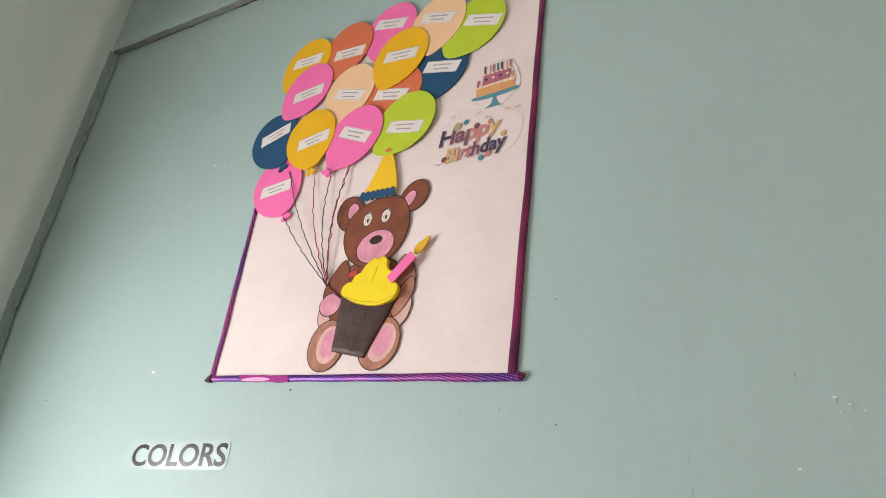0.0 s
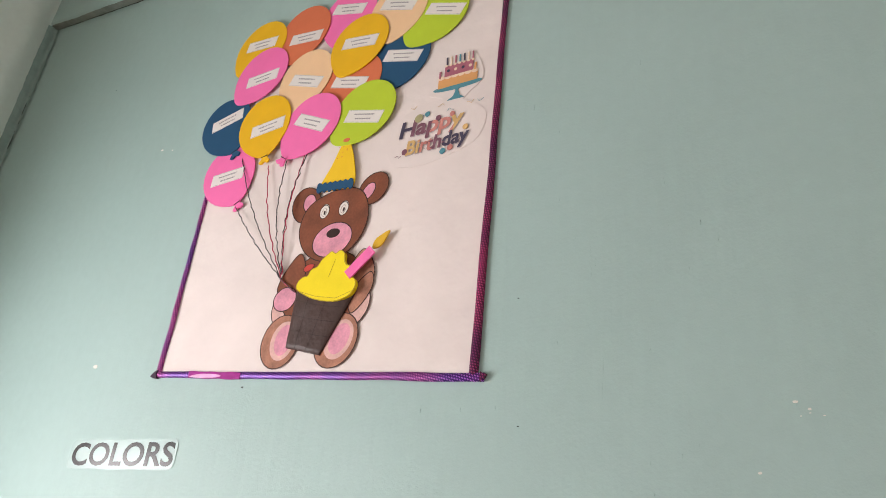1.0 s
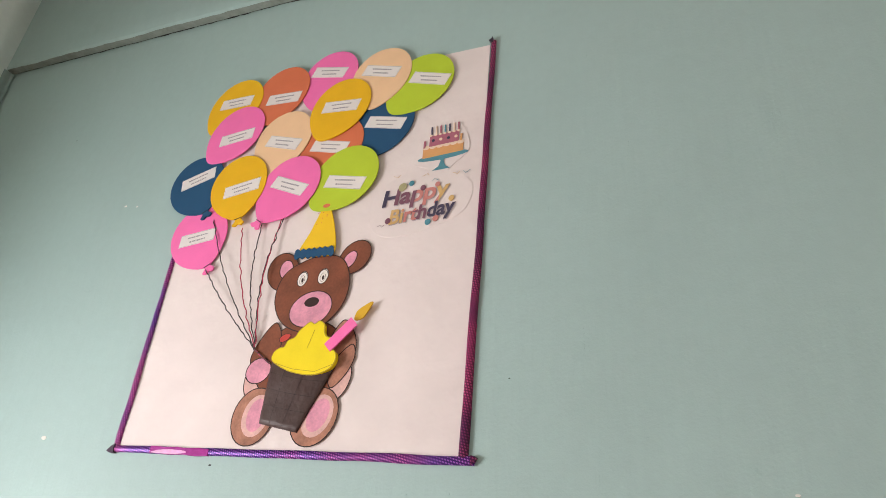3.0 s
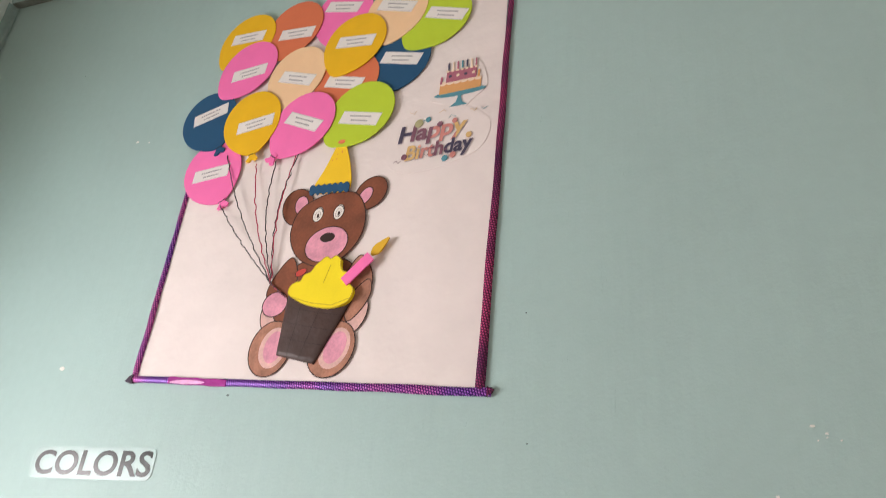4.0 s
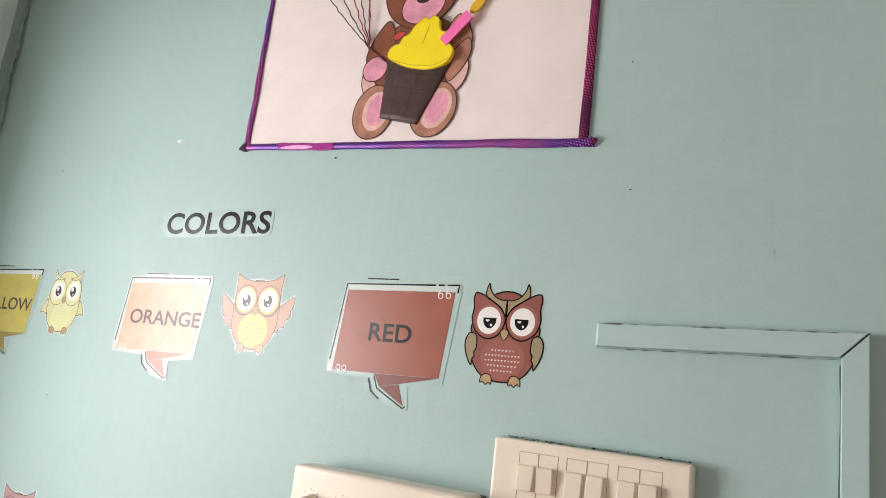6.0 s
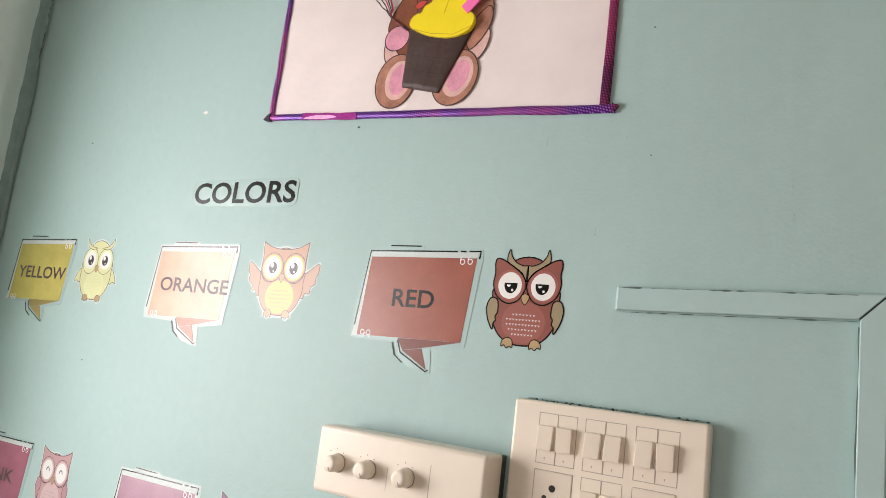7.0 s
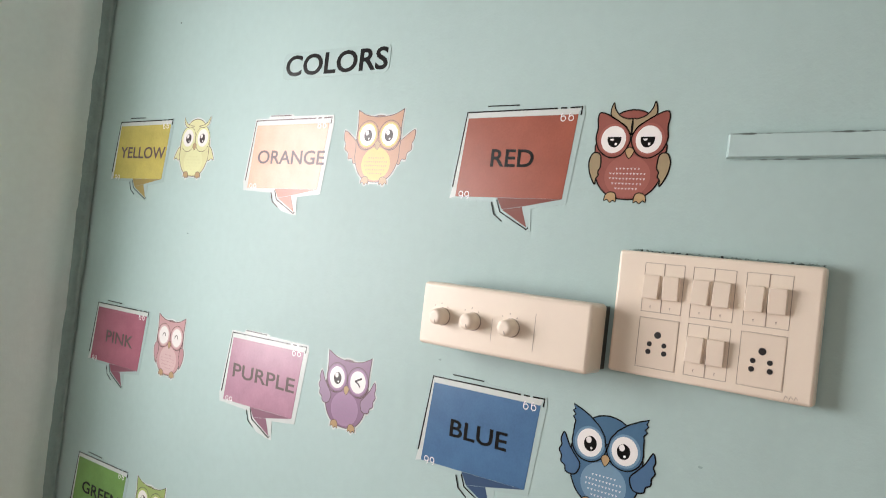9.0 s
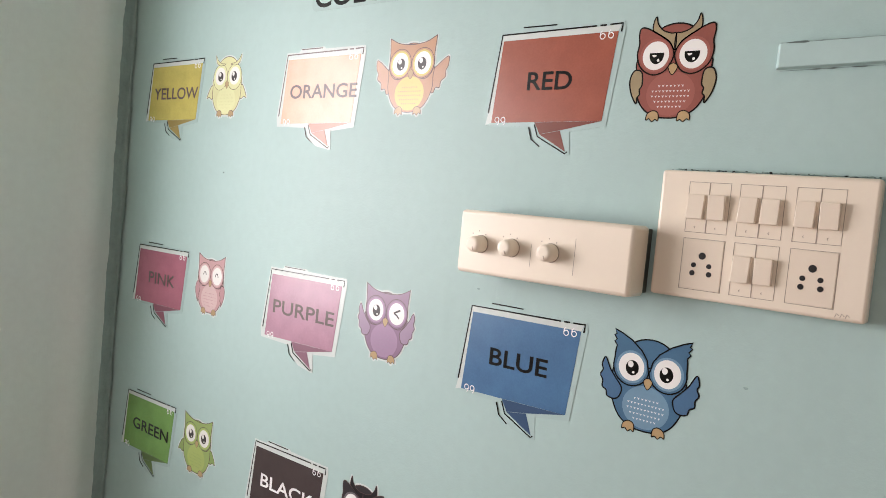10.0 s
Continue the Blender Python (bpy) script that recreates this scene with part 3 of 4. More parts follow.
# party hat, cup cake and candle glued on
HAT = foam("yellow_hat_foam", 245, 200, 28)
bm = bmesh.new()
sheet(bm, smooth([(-0.243, 2.128), (-0.226, 2.172), (-0.207, 2.224), (-0.198, 2.222), (-0.181, 2.180), (-0.172, 2.126), (-0.205, 2.122)], 5), 0.006, 0.0080)
hat = part("party_hat", bm, HAT, poster, "yellow foam party hat")
bm = bmesh.new()
sc = []
for i in range(15):
    sc.append((-0.248 + 0.0053 * i, 2.137 - 0.0002 * i + (0.0035 if i % 2 else 0)))
for i in range(15):
    sc.append((-0.172 - 0.0054 * i, 2.121 + 0.0002 * i - (0.004 if i % 2 else 0)))
sheet(bm, smooth(sc, 3), 0.0080, 0.0095)
part("hat_trim", bm, NAVY, hat, "blue scalloped trim")
bm = bmesh.new()
sheet(bm, oval(-0.203, 2.221, 0.007, 0.004, 0, 14), 0.0080, 0.0088)
part("hat_tip", bm, ORA, hat, "orange tip")
for i in range(7):
    bm = bmesh.new()
    sheet(bm, oval(-0.207 + 0.010 * math.sin(i * 2.1), 2.196 + 0.012 * math.cos(i * 1.3), 0.0009, 0.0009, 0, 8), 0.0080, 0.0084)
    part("dot", bm, ORA, hat)

CUP = mat("brown_paper_cup", rgb(66, 45, 40), 0.55, 0.22, 14, 130, 0.5, dist=0.003)
CUPLINE = mat("dark_pencil_line", rgb(52, 36, 33), 0.6, 0.1)
cup = None
bm = bmesh.new()
rows = []
TLc, TRc, BLc, BRc = (Vector(p) + Vector((0.006, -0.004)) for p in ((-0.258, 1.955), (-0.142, 1.930), (-0.258, 1.849), (-0.190, 1.833)))
for j in range(13):
    v = j / 12
    a, b = BLc.lerp(TLc, v), BRc.lerp(TRc, v)
    row = []
    for i in range(21):
        u = i / 20
        p = a.lerp(b, u)
        h = 0.0055 + (0.004 + 0.003 * v) * math.sin(math.pi * u) ** 0.7 + 0.0015 * noise.noise((u * 5, v * 4, 3)) + 0.0008 * max(0, 1 - abs(u - 0.38) * 9) * v
        row.append(bm.verts.new((p.x, -h, p.y - 0.006 * v * math.sin(math.pi * u))))
    rows.append(row)
for r, s in zip(rows, rows[1:]):
    for k in range(20):
        bm.faces.new((r[k], r[k + 1], s[k + 1], s[k])).smooth = True
edge = [r[0] for r in rows] + [v for v in rows[-1][1:]] + [r[20] for r in rows[-2::-1]] + [v for v in rows[0][-2:0:-1]]
flat = [bm.verts.new((v.co.x, -0.003, v.co.z)) for v in edge]
for i in range(len(edge)):
    j = (i + 1) % len(edge)
    bm.faces.new((edge[i], edge[j], flat[j], flat[i]))
bmesh.ops.recalc_face_normals(bm, faces=bm.faces)
cup = part("cake_cup", bm, CUP, poster, "dark brown folded paper cake cup")
for v in (0.28, 0.52, 0.76):
    bm = bmesh.new()
    pr = None
    for i in range(21):
        u = 0.03 + 0.94 * i / 20
        p = BLc.lerp(TLc, v).lerp(BRc.lerp(TRc, v), u)
        h = 0.0058 + (0.004 + 0.003 * v) * math.sin(math.pi * u) ** 0.7 + 0.0015 * noise.noise((u * 5, v * 4, 3)) + 0.0008 * max(0, 1 - abs(u - 0.38) * 9) * v
        z = p.y - 0.006 * v * math.sin(math.pi * u)
        cur = (bm.verts.new((p.x, -h, z - 0.0004)), bm.verts.new((p.x, -h, z + 0.0004)))
        if pr:
            bm.faces.new((pr[0], cur[0], cur[1], pr[1]))
        pr = cur
    part("pencil_line", bm, CUPLINE, cup)
for u in (0.3, 0.62):
    bm = bmesh.new()
    pr = None
    for i in range(13):
        v = 0.02 + 0.96 * i / 12
        p = BLc.lerp(TLc, v).lerp(BRc.lerp(TRc, v), u)
        h = 0.0058 + (0.004 + 0.003 * v) * math.sin(math.pi * u) ** 0.7 + 0.0015 * noise.noise((u * 5, v * 4, 3)) + 0.0008 * max(0, 1 - abs(u - 0.38) * 9) * v
        z = p.y - 0.006 * v * math.sin(math.pi * u)
        cur = (bm.verts.new((p.x - 0.0004, -h, z)), bm.verts.new((p.x + 0.0004, -h, z)))
        if pr:
            bm.faces.new((pr[0], cur[0], cur[1], pr[1]))
        pr = cur
    part("pencil_line", bm, CUPLINE, cup)
FROST = foam("lemon_foam", 246, 222, 12)
bm = bmesh.new()
fr = smooth([(-0.204, 2.003), (-0.194, 2.010), (-0.185, 2.005), (-0.176, 2.010), (-0.166, 2.003), (-0.164, 1.990), (-0.158, 1.980), (-0.147, 1.976), (-0.142, 1.966), (-0.146, 1.957), (-0.136, 1.950), (-0.134, 1.936),
            (-0.145, 1.921), (-0.175, 1.914), (-0.215, 1.922), (-0.244, 1.936), (-0.258, 1.947), (-0.256, 1.960), (-0.246, 1.967), (-0.238, 1.968), (-0.232, 1.979), (-0.220, 1.984), (-0.213, 1.995)], 4)
fr = [(-0.196 + 0.92 * (x + 0.196) + 0.006, 1.962 + 0.91 * (z - 1.962) - 0.006) for x, z in fr]
sheet(bm, fr, 0.006, 0.0132)
ring(bm, fr, 0.0014, 0.006, 0.0134, 1)
sheet(bm, band([(-0.240, 1.936), (-0.206, 1.924), (-0.166, 1.917), (-0.134, 1.927)], 0.0008), 0.0130, 0.0135, 1)
sheet(bm, band([(-0.186, 1.955), (-0.178, 1.985)], 0.0007), 0.0130, 0.0135, 1)
frost = part("frosting", bm, [FROST, mat("ochre_line", rgb(196, 168, 30), 0.7, 0.1)], poster, "bright lemon yellow foam frosting")
bm = bmesh.new()
d = Vector((0.047, 0.043)).normalized()
q = Vector((-d.y, d.x)) * 0.0088
a, b = Vector((-0.150, 1.953)), Vector((-0.110, 1.993))
sheet(bm, [tuple(a - q), tuple(b - q), tuple(b + q), tuple(a + q)], 0.0120, 0.0145)
part("candle", bm, PNK, poster, "pink foam candle strip")
bm = bmesh.new()
sheet(bm, smooth([(-0.101 + 0.86 * (x + 0.101) + 0.002, 2.022 + 0.86 * (z - 2.022) - 0.011) for x, z in [(-0.117, 2.006), (-0.102, 2.008), (-0.092, 2.022), (-0.085, 2.038), (-0.100, 2.032), (-0.114, 2.022)]], 5), 0.007, 0.0095)
part("flame", bm, foam("ochre_foam", 226, 178, 40), poster, "yellow foam candle flame")

# small printed cake and greeting stuck on the paper
CK1, CK2, CK3 = printed("cake_plum", 178, 104, 122), printed("cake_orange", 224, 164, 104), printed("cake_teal", 84, 146, 160)
CK4, NAVY_P, GOLD = printed("cake_cream", 240, 214, 190), printed("print_navy", 74, 68, 90), printed("print_gold", 216, 178, 118)
OLIVE = printed("print_olive", 176, 170, 128)
PLUM, CORAL = printed("print_plum", 128, 84, 100), printed("print_coral", 204, 134, 126)
CLEAR = mat("white_sticker_film", rgb(234, 222, 218), 0.55, 0.03)
bm = bmesh.new()
C_M = [CLEAR, CK1, CK2, CK3, CK4, NAVY_P]
pieces = []


def ck(pts):
    return [(0.002 + 0.86 * x, 2.285 + 0.88 * z) for x, z in pts]


def cpiece(pts, layer, i):
    pieces.append(1)
    sheet(bm, ck(pts), 0.0028, 0.0032 + 0.00012 * layer + 0.000012 * len(pieces), i)


sheet(bm, ck(smooth([(-0.060, -0.002), (-0.045, 0.05), (-0.01, 0.084), (0.035, 0.074), (0.058, 0.012), (0.03, -0.02), (0.0, -0.045), (-0.03, -0.02)], 5)), 0.0004, 0.0022, 0)
cpiece(oval(0.003, 0.001, 0.053, 0.0075, 1), 1, 3)
cpiece([(-0.005, 0), (0.010, 0), (0.006, -0.010), (0.010, -0.022), (0.020, -0.030), (-0.016, -0.030), (-0.004, -0.022), (0.0, -0.010)], 1, 3)
cpiece([(-0.040, 0.002), (0.045, 0.005), (0.045, 0.029), (-0.040, 0.027)], 2, 2)
for i in range(6):
    cpiece(oval(-0.034 + 0.0145 * i, 0.027, 0.0075, 0.005, 0, 12), 3, 4)
cpiece([(-0.028, 0.028), (0.034, 0.030), (0.034, 0.056), (-0.028, 0.054)], 3, 1)
for i in range(7):
    cpiece(oval(-0.026 + 0.0098 * i, 0.055, 0.0035, 0.0028, 0, 10), 4, 4)
    cpiece([(-0.026 + 0.0095 * i, 0.056), (-0.0228 + 0.0095 * i, 0.056), (-0.024 + 0.0095 * i, 0.076), (-0.0272 + 0.0095 * i, 0.076)], 3, (5, 4, 1, 3)[i % 4])
for i in range(4):
    cpiece(oval(-0.020 + 0.016 * i, 0.042, 0.0035, 0.0035, 0, 10), 4, 4 if i % 2 else 5)
cpiece([(-0.040, 0.027), (-0.036, 0.027), (-0.036, 0.044), (-0.040, 0.044)], 4, 1)
cpiece([(0.037, 0.029), (0.041, 0.029), (0.041, 0.046), (0.037, 0.046)], 4, 2)
part("cake_sticker", bm, C_M, poster, "small printed birthday cake sticker on a stand")

film = bmesh.new()
sheet(film, smooth([(-0.118, 2.190), (-0.108, 2.235), (-0.060, 2.262), (-0.010, 2.262), (0.035, 2.246), (0.062, 2.215), (0.050, 2.172), (0.010, 2.152), (-0.050, 2.140), (-0.100, 2.150)], 5), 0.0004, 0.0023)
greet = part("greeting_sticker", film, CLEAR, poster, "clear laminated greeting sticker")


def slanted(word, x0, x1, z0, z1, colours, name, off, slope):
    """A word whose letters change colour along its length."""
    bm = lettering(word, x0, x1, z0, z1, off, 0.028, 0.12)
    for f in bm.faces:
        u = (f.calc_center_median().x - x0) / (x1 - x0)
        f.material_index = min(len(colours) - 1, max(0, int(u * len(colours))))
    for v in bm.verts:
        v.co.z += slope * (v.co.x - x0)
    return part(name, bm, colours, greet, "colourful printed letters")


SHADE = printed("print_shadow", 188, 176, 178)
slanted("Happy", -0.0960, 0.0245, 2.1885, 2.2315, [SHADE], "letter_shadow", 0.00310, 0.03)
slanted("Birthday", -0.0795, 0.0365, 2.1535, 2.1905, [SHADE], "letter_shadow", 0.00330, 0.05)
slanted("Happy", -0.097, 0.0235, 2.190, 2.233, [NAVY_P, PLUM, PLUM, CORAL, CORAL, GOLD], "greeting_word", 0.0035, 0.03)
slanted("Birthday", -0.0805, 0.0355, 2.155, 2.192, [GOLD, CORAL, PLUM, NAVY_P, NAVY_P], "greeting_word", 0.0037, 0.05)
for i, (x, z, r, m) in enumerate(((-0.0625, 2.235, 0.0074, OLIVE), (-0.0465, 2.240, 0.0046, CK3), (-0.0245, 2.227, 0.0048, PLUM), (0.001, 2.229, 0.0044, CORAL), (0.0275, 2.197, 0.0048, GOLD),
                                (-0.082, 2.172, 0.0050, PLUM), (-0.010, 2.1585, 0.0050, CK3), (0.003, 2.163, 0.0050, CORAL))):
    bm = bmesh.new()
    sheet(bm, oval(x, z, r, r * 1.12, -20, 16), 0.0030, 0.0039 + 0.00005 * i)
    part("printed_balloon", bm, m, greet)
for i in range(9):
    x, z = -0.1 + 0.018 * i, 2.25 + 0.012 * math.sin(i * 2.3) - (0.085 if i % 3 == 0 else 0)
    bm = bmesh.new()
    sheet(bm, band([(x + 0.004 * t, z + 0.003 * math.sin(t * 2.2 + i)) for t in range(4)], 0.0006), 0.0029, 0.00320 + 0.00001 * i)
    part("streamer", bm, (PLUM, GOLD, CK3)[i % 3], greet)


# ---- stickers on the wall ----
def strip_sticker():
    ob = tagged(empty("colors_sign", -0.565, 0, 1.66), "laminated white strip sign with bold black lettering on the wall", "sign")
    bm = bmesh.new()
    r = 0.012
    x0, x1, z0, z1 = -0.694, -0.437, 1.659, 1.708
    pts = []
    for cx, cz, s in ((x1 - r, z1 - r, 0), (x0 + r, z1 - r, 90), (x0 + r, z0 + r, 180), (x1 - r, z0 + r, 270)):
        pts += oval(cx, cz, r, r, 0, 5, s, 90)
    sheet(bm, pts, 0.0002, 0.0008)
    part("laminate", bm, LAMINATE, ob, "clear glossy laminate")
    part("lettering", lettering("COLORS", -0.686, -0.441, 1.664, 1.703, 0.0011, 0.022), BLACK_G, ob, "bold black capital letters")
    return ob


LAMINATE = mat("laminate_film", rgb(172, 196, 193), 0.24, 0.03)
LAM_WHITE = mat("laminated_white", rgb(200, 209, 205), 0.30, 0.03, spec=0.42)
BLACK_G = mat("black_print", rgb(14, 13, 14), 0.20, 0.1, 18, spec=0.40)
GREY_G = printed("glossy_grey_print", 86, 70, 68)
QUOTE = printed("glossy_white_print", 232, 232, 232)
strip_sticker()


def bubble(word, x, z, fill, fold, ink, colour, border, tx, line, wide=1.05):
    """A die-cut speech bubble sticker; x, z is the upper left corner of its outline."""
    ob = tagged(empty("speech_bubble_sticker", x + 0.09, 0, z - 0.165), f"{colour} speech bubble sticker with a printed colour name", "sticker", "speech bubble stickers")

    def at(pts):
        return [(x + u * wide, z + v) for u, v in pts]
    bm = bmesh.new()
    g = 0.004 if border else 0.0028
    sheet(bm, at([(-g + 0.001, g), (0.030, g), (0.034, 0.006 + g), (0.092, 0.007 + g), (0.097, 0.003 + g), (0.187 + g, 0.003 + g), (0.189 + g, -0.006), (0.175 + g, -0.128 - g), (0.125, -0.139),
                  (0.128, -0.168 - g), (0.122, -0.172), (0.090, -0.166), (0.070, -0.152), (0.062, -0.130 - g), (-0.012 - g, -0.128 - g), (-0.015 - g, -0.115)]), 0.0002, 0.0006)
    part("laminate", bm, LAM_WHITE if border else LAMINATE, ob, "clear glossy laminate border")
    bm = bmesh.new()
    sheet(bm, at([(0.001, -0.001), (0.185, 0.0015), (0.182, -0.0066), (0.003, -0.0086)]), 0.0006, 0.0008)
    sheet(bm, at([(-0.0005, -0.002), (0.0025, -0.009), (-0.0062, -0.127), (-0.0165, -0.130), (-0.0125, -0.112)]), 0.0006, 0.00078)
    part("margin", bm, LAM_WHITE, ob, "pale margin strip")
    bm = bmesh.new()
    sheet(bm, at([(0.003, -0.009), (0.182, -0.007), (0.171, -0.124), (-0.006, -0.127)]), 0.0006, 0.0010)
    part("panel", bm, fill, ob, f"{colour} panel")
    bm = bmesh.new()
    sheet(bm, at([(0.068, -0.1262), (0.171, -0.1242), (0.110, -0.1370), (0.078, -0.1425)]), 0.0006, 0.0010)
    sheet(bm, at([(0.078, -0.1430), (0.110, -0.1375), (0.121, -0.166)]), 0.0006, 0.00095)
    part("tail", bm, fold, ob, f"darker {colour} folded tail")
    for pts, w in (([(-0.013, -0.113), (0.0, 0.0), (0.150, 0.002)], 0.0022), ([(0.155, 0.0022), (0.164, 0.0023)], 0.0022), ([(0.169, 0.0024), (0.187, 0.003), (0.186, -0.008)], 0.0022), ([(0.035, 0.0085), (0.089, 0.0085)], 0.0018),
                   ([(0.068, -0.129), (0.075, -0.146), (0.121, -0.169), (0.124, -0.166)], 0.0018), ([(0.059, -0.133), (0.065, -0.150), (0.080, -0.160)], 0.0018)):
        bm = bmesh.new()
        sheet(bm, band(at(pts), w), 0.0006, 0.0011)
        part("outline", bm, line, ob)
    for qx, qz, up in ((0.160, -0.0105, 1), (0.172, -0.0100, 1), (0.004, -0.1245, -1), (0.0145, -0.1245, -1)):
        bm = bmesh.new()
        c = at([(qx, qz)])[0]
        ring(bm, oval(c[0], c[1] - 0.002 * up, 0.0036, 0.0036, 0, 14), 0.0014, 0.0006, 0.0013, 0)
        sheet(bm, band([(c[0] - 0.0036 * up, c[1] - 0.001 * up), (c[0] - 0.0032 * up, c[1] + 0.003 * up), (c[0] - 0.001 * up, c[1] + 0.0055 * up)], 0.0014), 0.001, 0.00132)
        part("quote_mark", bm, QUOTE, ob, "white quote mark")
    part("lettering", lettering(word, x + tx[0] * wide, x + tx[1] * wide, z - 0.081, z - 0.0555, 0.0013, 0.014), ink, ob, "printed capital letters")
    return ob


def tone(name, r, g, b):
    return mat(name, rgb(r, g, b), 0.27, 0.16, 26, 420, 0.10, spec=0.44), printed(name + "_dark", int(r * 0.78), int(g * 0.74), int(b * 0.76))


RED_T, ORG_T, YEL_T = tone("sticker_red", 154, 86, 68), tone("sticker_orange", 230, 176, 148), tone("sticker_yellow", 194, 182, 100)
PNK_T, PUR_T, BLU_T = tone("sticker_pink", 166, 104, 120), tone("sticker_purple", 172, 130, 148), tone("sticker_blue", 72, 112, 150)
GRE_T, BLK_T = tone("sticker_green", 112, 156, 84), tone("sticker_black", 70, 60, 60)
bubble("RED", -0.270, 1.587, *RED_T, BLACK_G, "brick red", False, (0.050, 0.121), BLACK_G, 1.0)
bubble("ORANGE", -0.750, 1.584, *ORG_T, GREY_G, "pale orange", True, (0.014, 0.180), GREY_G)
bubble("YELLOW", -1.216, 1.590, *YEL_T, GREY_G, "mustard yellow", False, (0.012, 0.174), BLACK_G)
bubble("PINK", -1.220, 1.181, *PNK_T, GREY_G, "dusky pink", False, (0.045, 0.145), BLACK_G)
bubble("PURPLE", -0.747, 1.184, *PUR_T, GREY_G, "mauve purple", True, (0.012, 0.170), BLACK_G)
bubble("BLUE", -0.278, 1.188, *BLU_T, BLACK_G, "royal blue", False, (0.040, 0.137), BLACK_G, 1.0)
bubble("GREEN", -1.225, 0.842, *GRE_T, BLACK_G, "leaf green", False, (0.028, 0.166), BLACK_G)
bubble("BLACK", -0.753, 0.850, *BLK_T, QUOTE, "charcoal black", True, (0.022, 0.164), BLACK_G)


def owl(cx, cz, body, belly, wing, colour, head, wings, eyes, wide=1.0, film=None, tilt=0.0):
    """A die-cut owl sticker of flat printed pieces, about 0.125 m high; cx, cz is the middle between the eyes."""
    ob = tagged(empty("owl_sticker", cx, 0, cz - 0.08), f"{colour} owl sticker with big round eyes", "sticker", "owl stickers")
    made = {}
    M = [film or LAMINATE, body, belly, wing, QUOTE, BLACK_G if film is None else SOFT_LINE, BEAK, WHITE_PRINT, BLACK_G if film is None else SOFT_BLACK]
    ct, st = math.cos(radians(tilt)), math.sin(radians(tilt))

    def put(name, pts, layer, i, line=0.0019):
        line = line * 0.68 if film else line
        p = [(cx + (u * ct - v * st) * wide, cz + u * st + v * ct) for u, v in pts]
        bm = made.setdefault(name, bmesh.new())
        if film and name.split(" ")[0] in ("wing", "foot", "crown", "body", "head", "horn"):
            mx, mz = sum(q[0] for q in p) / len(p), sum(q[1] for q in p) / len(p)
            edge = []
            for q in p:
                d = math.hypot(q[0] - mx, q[1] - mz)
                edge.append((mx + (q[0] - mx) * (1 + 0.0034 / d), mz + (q[1] - mz) * (1 + 0.0034 / d)))
            sheet(bm, edge, 0.0001, 0.00020 + 0.000008 * len(made), 0)
        sheet(bm, p, 0.0001, 0.0003 + 0.00004 * layer, i)
        if line:
            ring(bm, p, line, 0.0, 0.0003 + 0.00004 * layer + 0.00002, 5)

    for s in (-1, 1):
        k = "left" if s < 0 else "right"
        if wings == "folded":
            put("wing " + k, smooth([(s * 0.040, -0.020), (s * 0.050, -0.018), (s * 0.055, -0.030), (s * 0.052, -0.046), (s * 0.044, -0.060), (s * 0.043, -0.052), (s * 0.040, -0.048), (s * 0.041, -0.042), (s * 0.038, -0.036)], 4), 4, 3)
        elif wings == "up":
            put("wing " + k, smooth([(s * 0.034, -0.030), (s * 0.042, -0.020), (s * 0.052, -0.008), (s * 0.060, 0.006), (s * 0.064, -0.004), (s * 0.062, -0.011), (s * 0.065, -0.018), (s * 0.061, -0.025), (s * 0.061, -0.033), (s * 0.055, -0.037), (s * 0.053, -0.044), (s * 0.044, -0.046), (s * 0.037, -0.042)], 4), 4, 3)
        elif wings == "spread":
            put("wing " + k, smooth([(s * 0.036, -0.036), (s * 0.040, -0.018), (s * 0.056, -0.004), (s * 0.075, 0.008), (s * 0.076, -0.006), (s * 0.072, -0.014), (s * 0.072, -0.024), (s * 0.064, -0.030), (s * 0.062, -0.040), (s * 0.054, -0.040), (s * 0.050, -0.048), (s * 0.042, -0.046)], 4), 1, 3)
        else:
            put("wing " + k, smooth([(s * 0.038, -0.024), (s * 0.050, -0.018), (s * 0.060, -0.030), (s * 0.066, -0.044), (s * 0.058, -0.042), (s * 0.050, -0.046), (s * 0.042, -0.040)], 4), 1, 3)
        put("foot " + k, smooth([(s * 0.013, -0.072), (s * 0.020, -0.069), (s * 0.027, -0.073), (s * 0.028, -0.081), (s * 0.024, -0.079), (s * 0.020, -0.083), (s * 0.016, -0.080), (s * 0.012, -0.082)], 3), 4, 6, 0.0013)
    put("crown", oval(0, 0.012, 0.034, 0.027) if head != "mask" else oval(0, 0.008, 0.030, 0.0245), 1, 1)
    put("body", smooth([(-0.040, 0.0), (-0.047, -0.024), (-0.046, -0.044), (-0.034, -0.066), (-0.014, -0.077), (0.014, -0.077), (0.034, -0.066), (0.046, -0.044), (0.047, -0.024), (0.040, 0.0)], 5), 2, 1)
    put("belly", oval(0, -0.048, 0.031, 0.0275), 3, 2, 0)
    for r, (w, n) in enumerate(((0.015, 7), (0.023, 11), (0.023, 11), (0.019, 9), (0.014, 7))):
        for q in range(n):
            x, zz = -w + 2 * w * q / (n - 1), -0.037 - 0.0065 * r
            put("belly", [(x - 0.0016, zz), (x, zz - 0.0007), (x + 0.0016, zz), (x, zz - 0.0028)], 4, 3 if film else 4, 0)
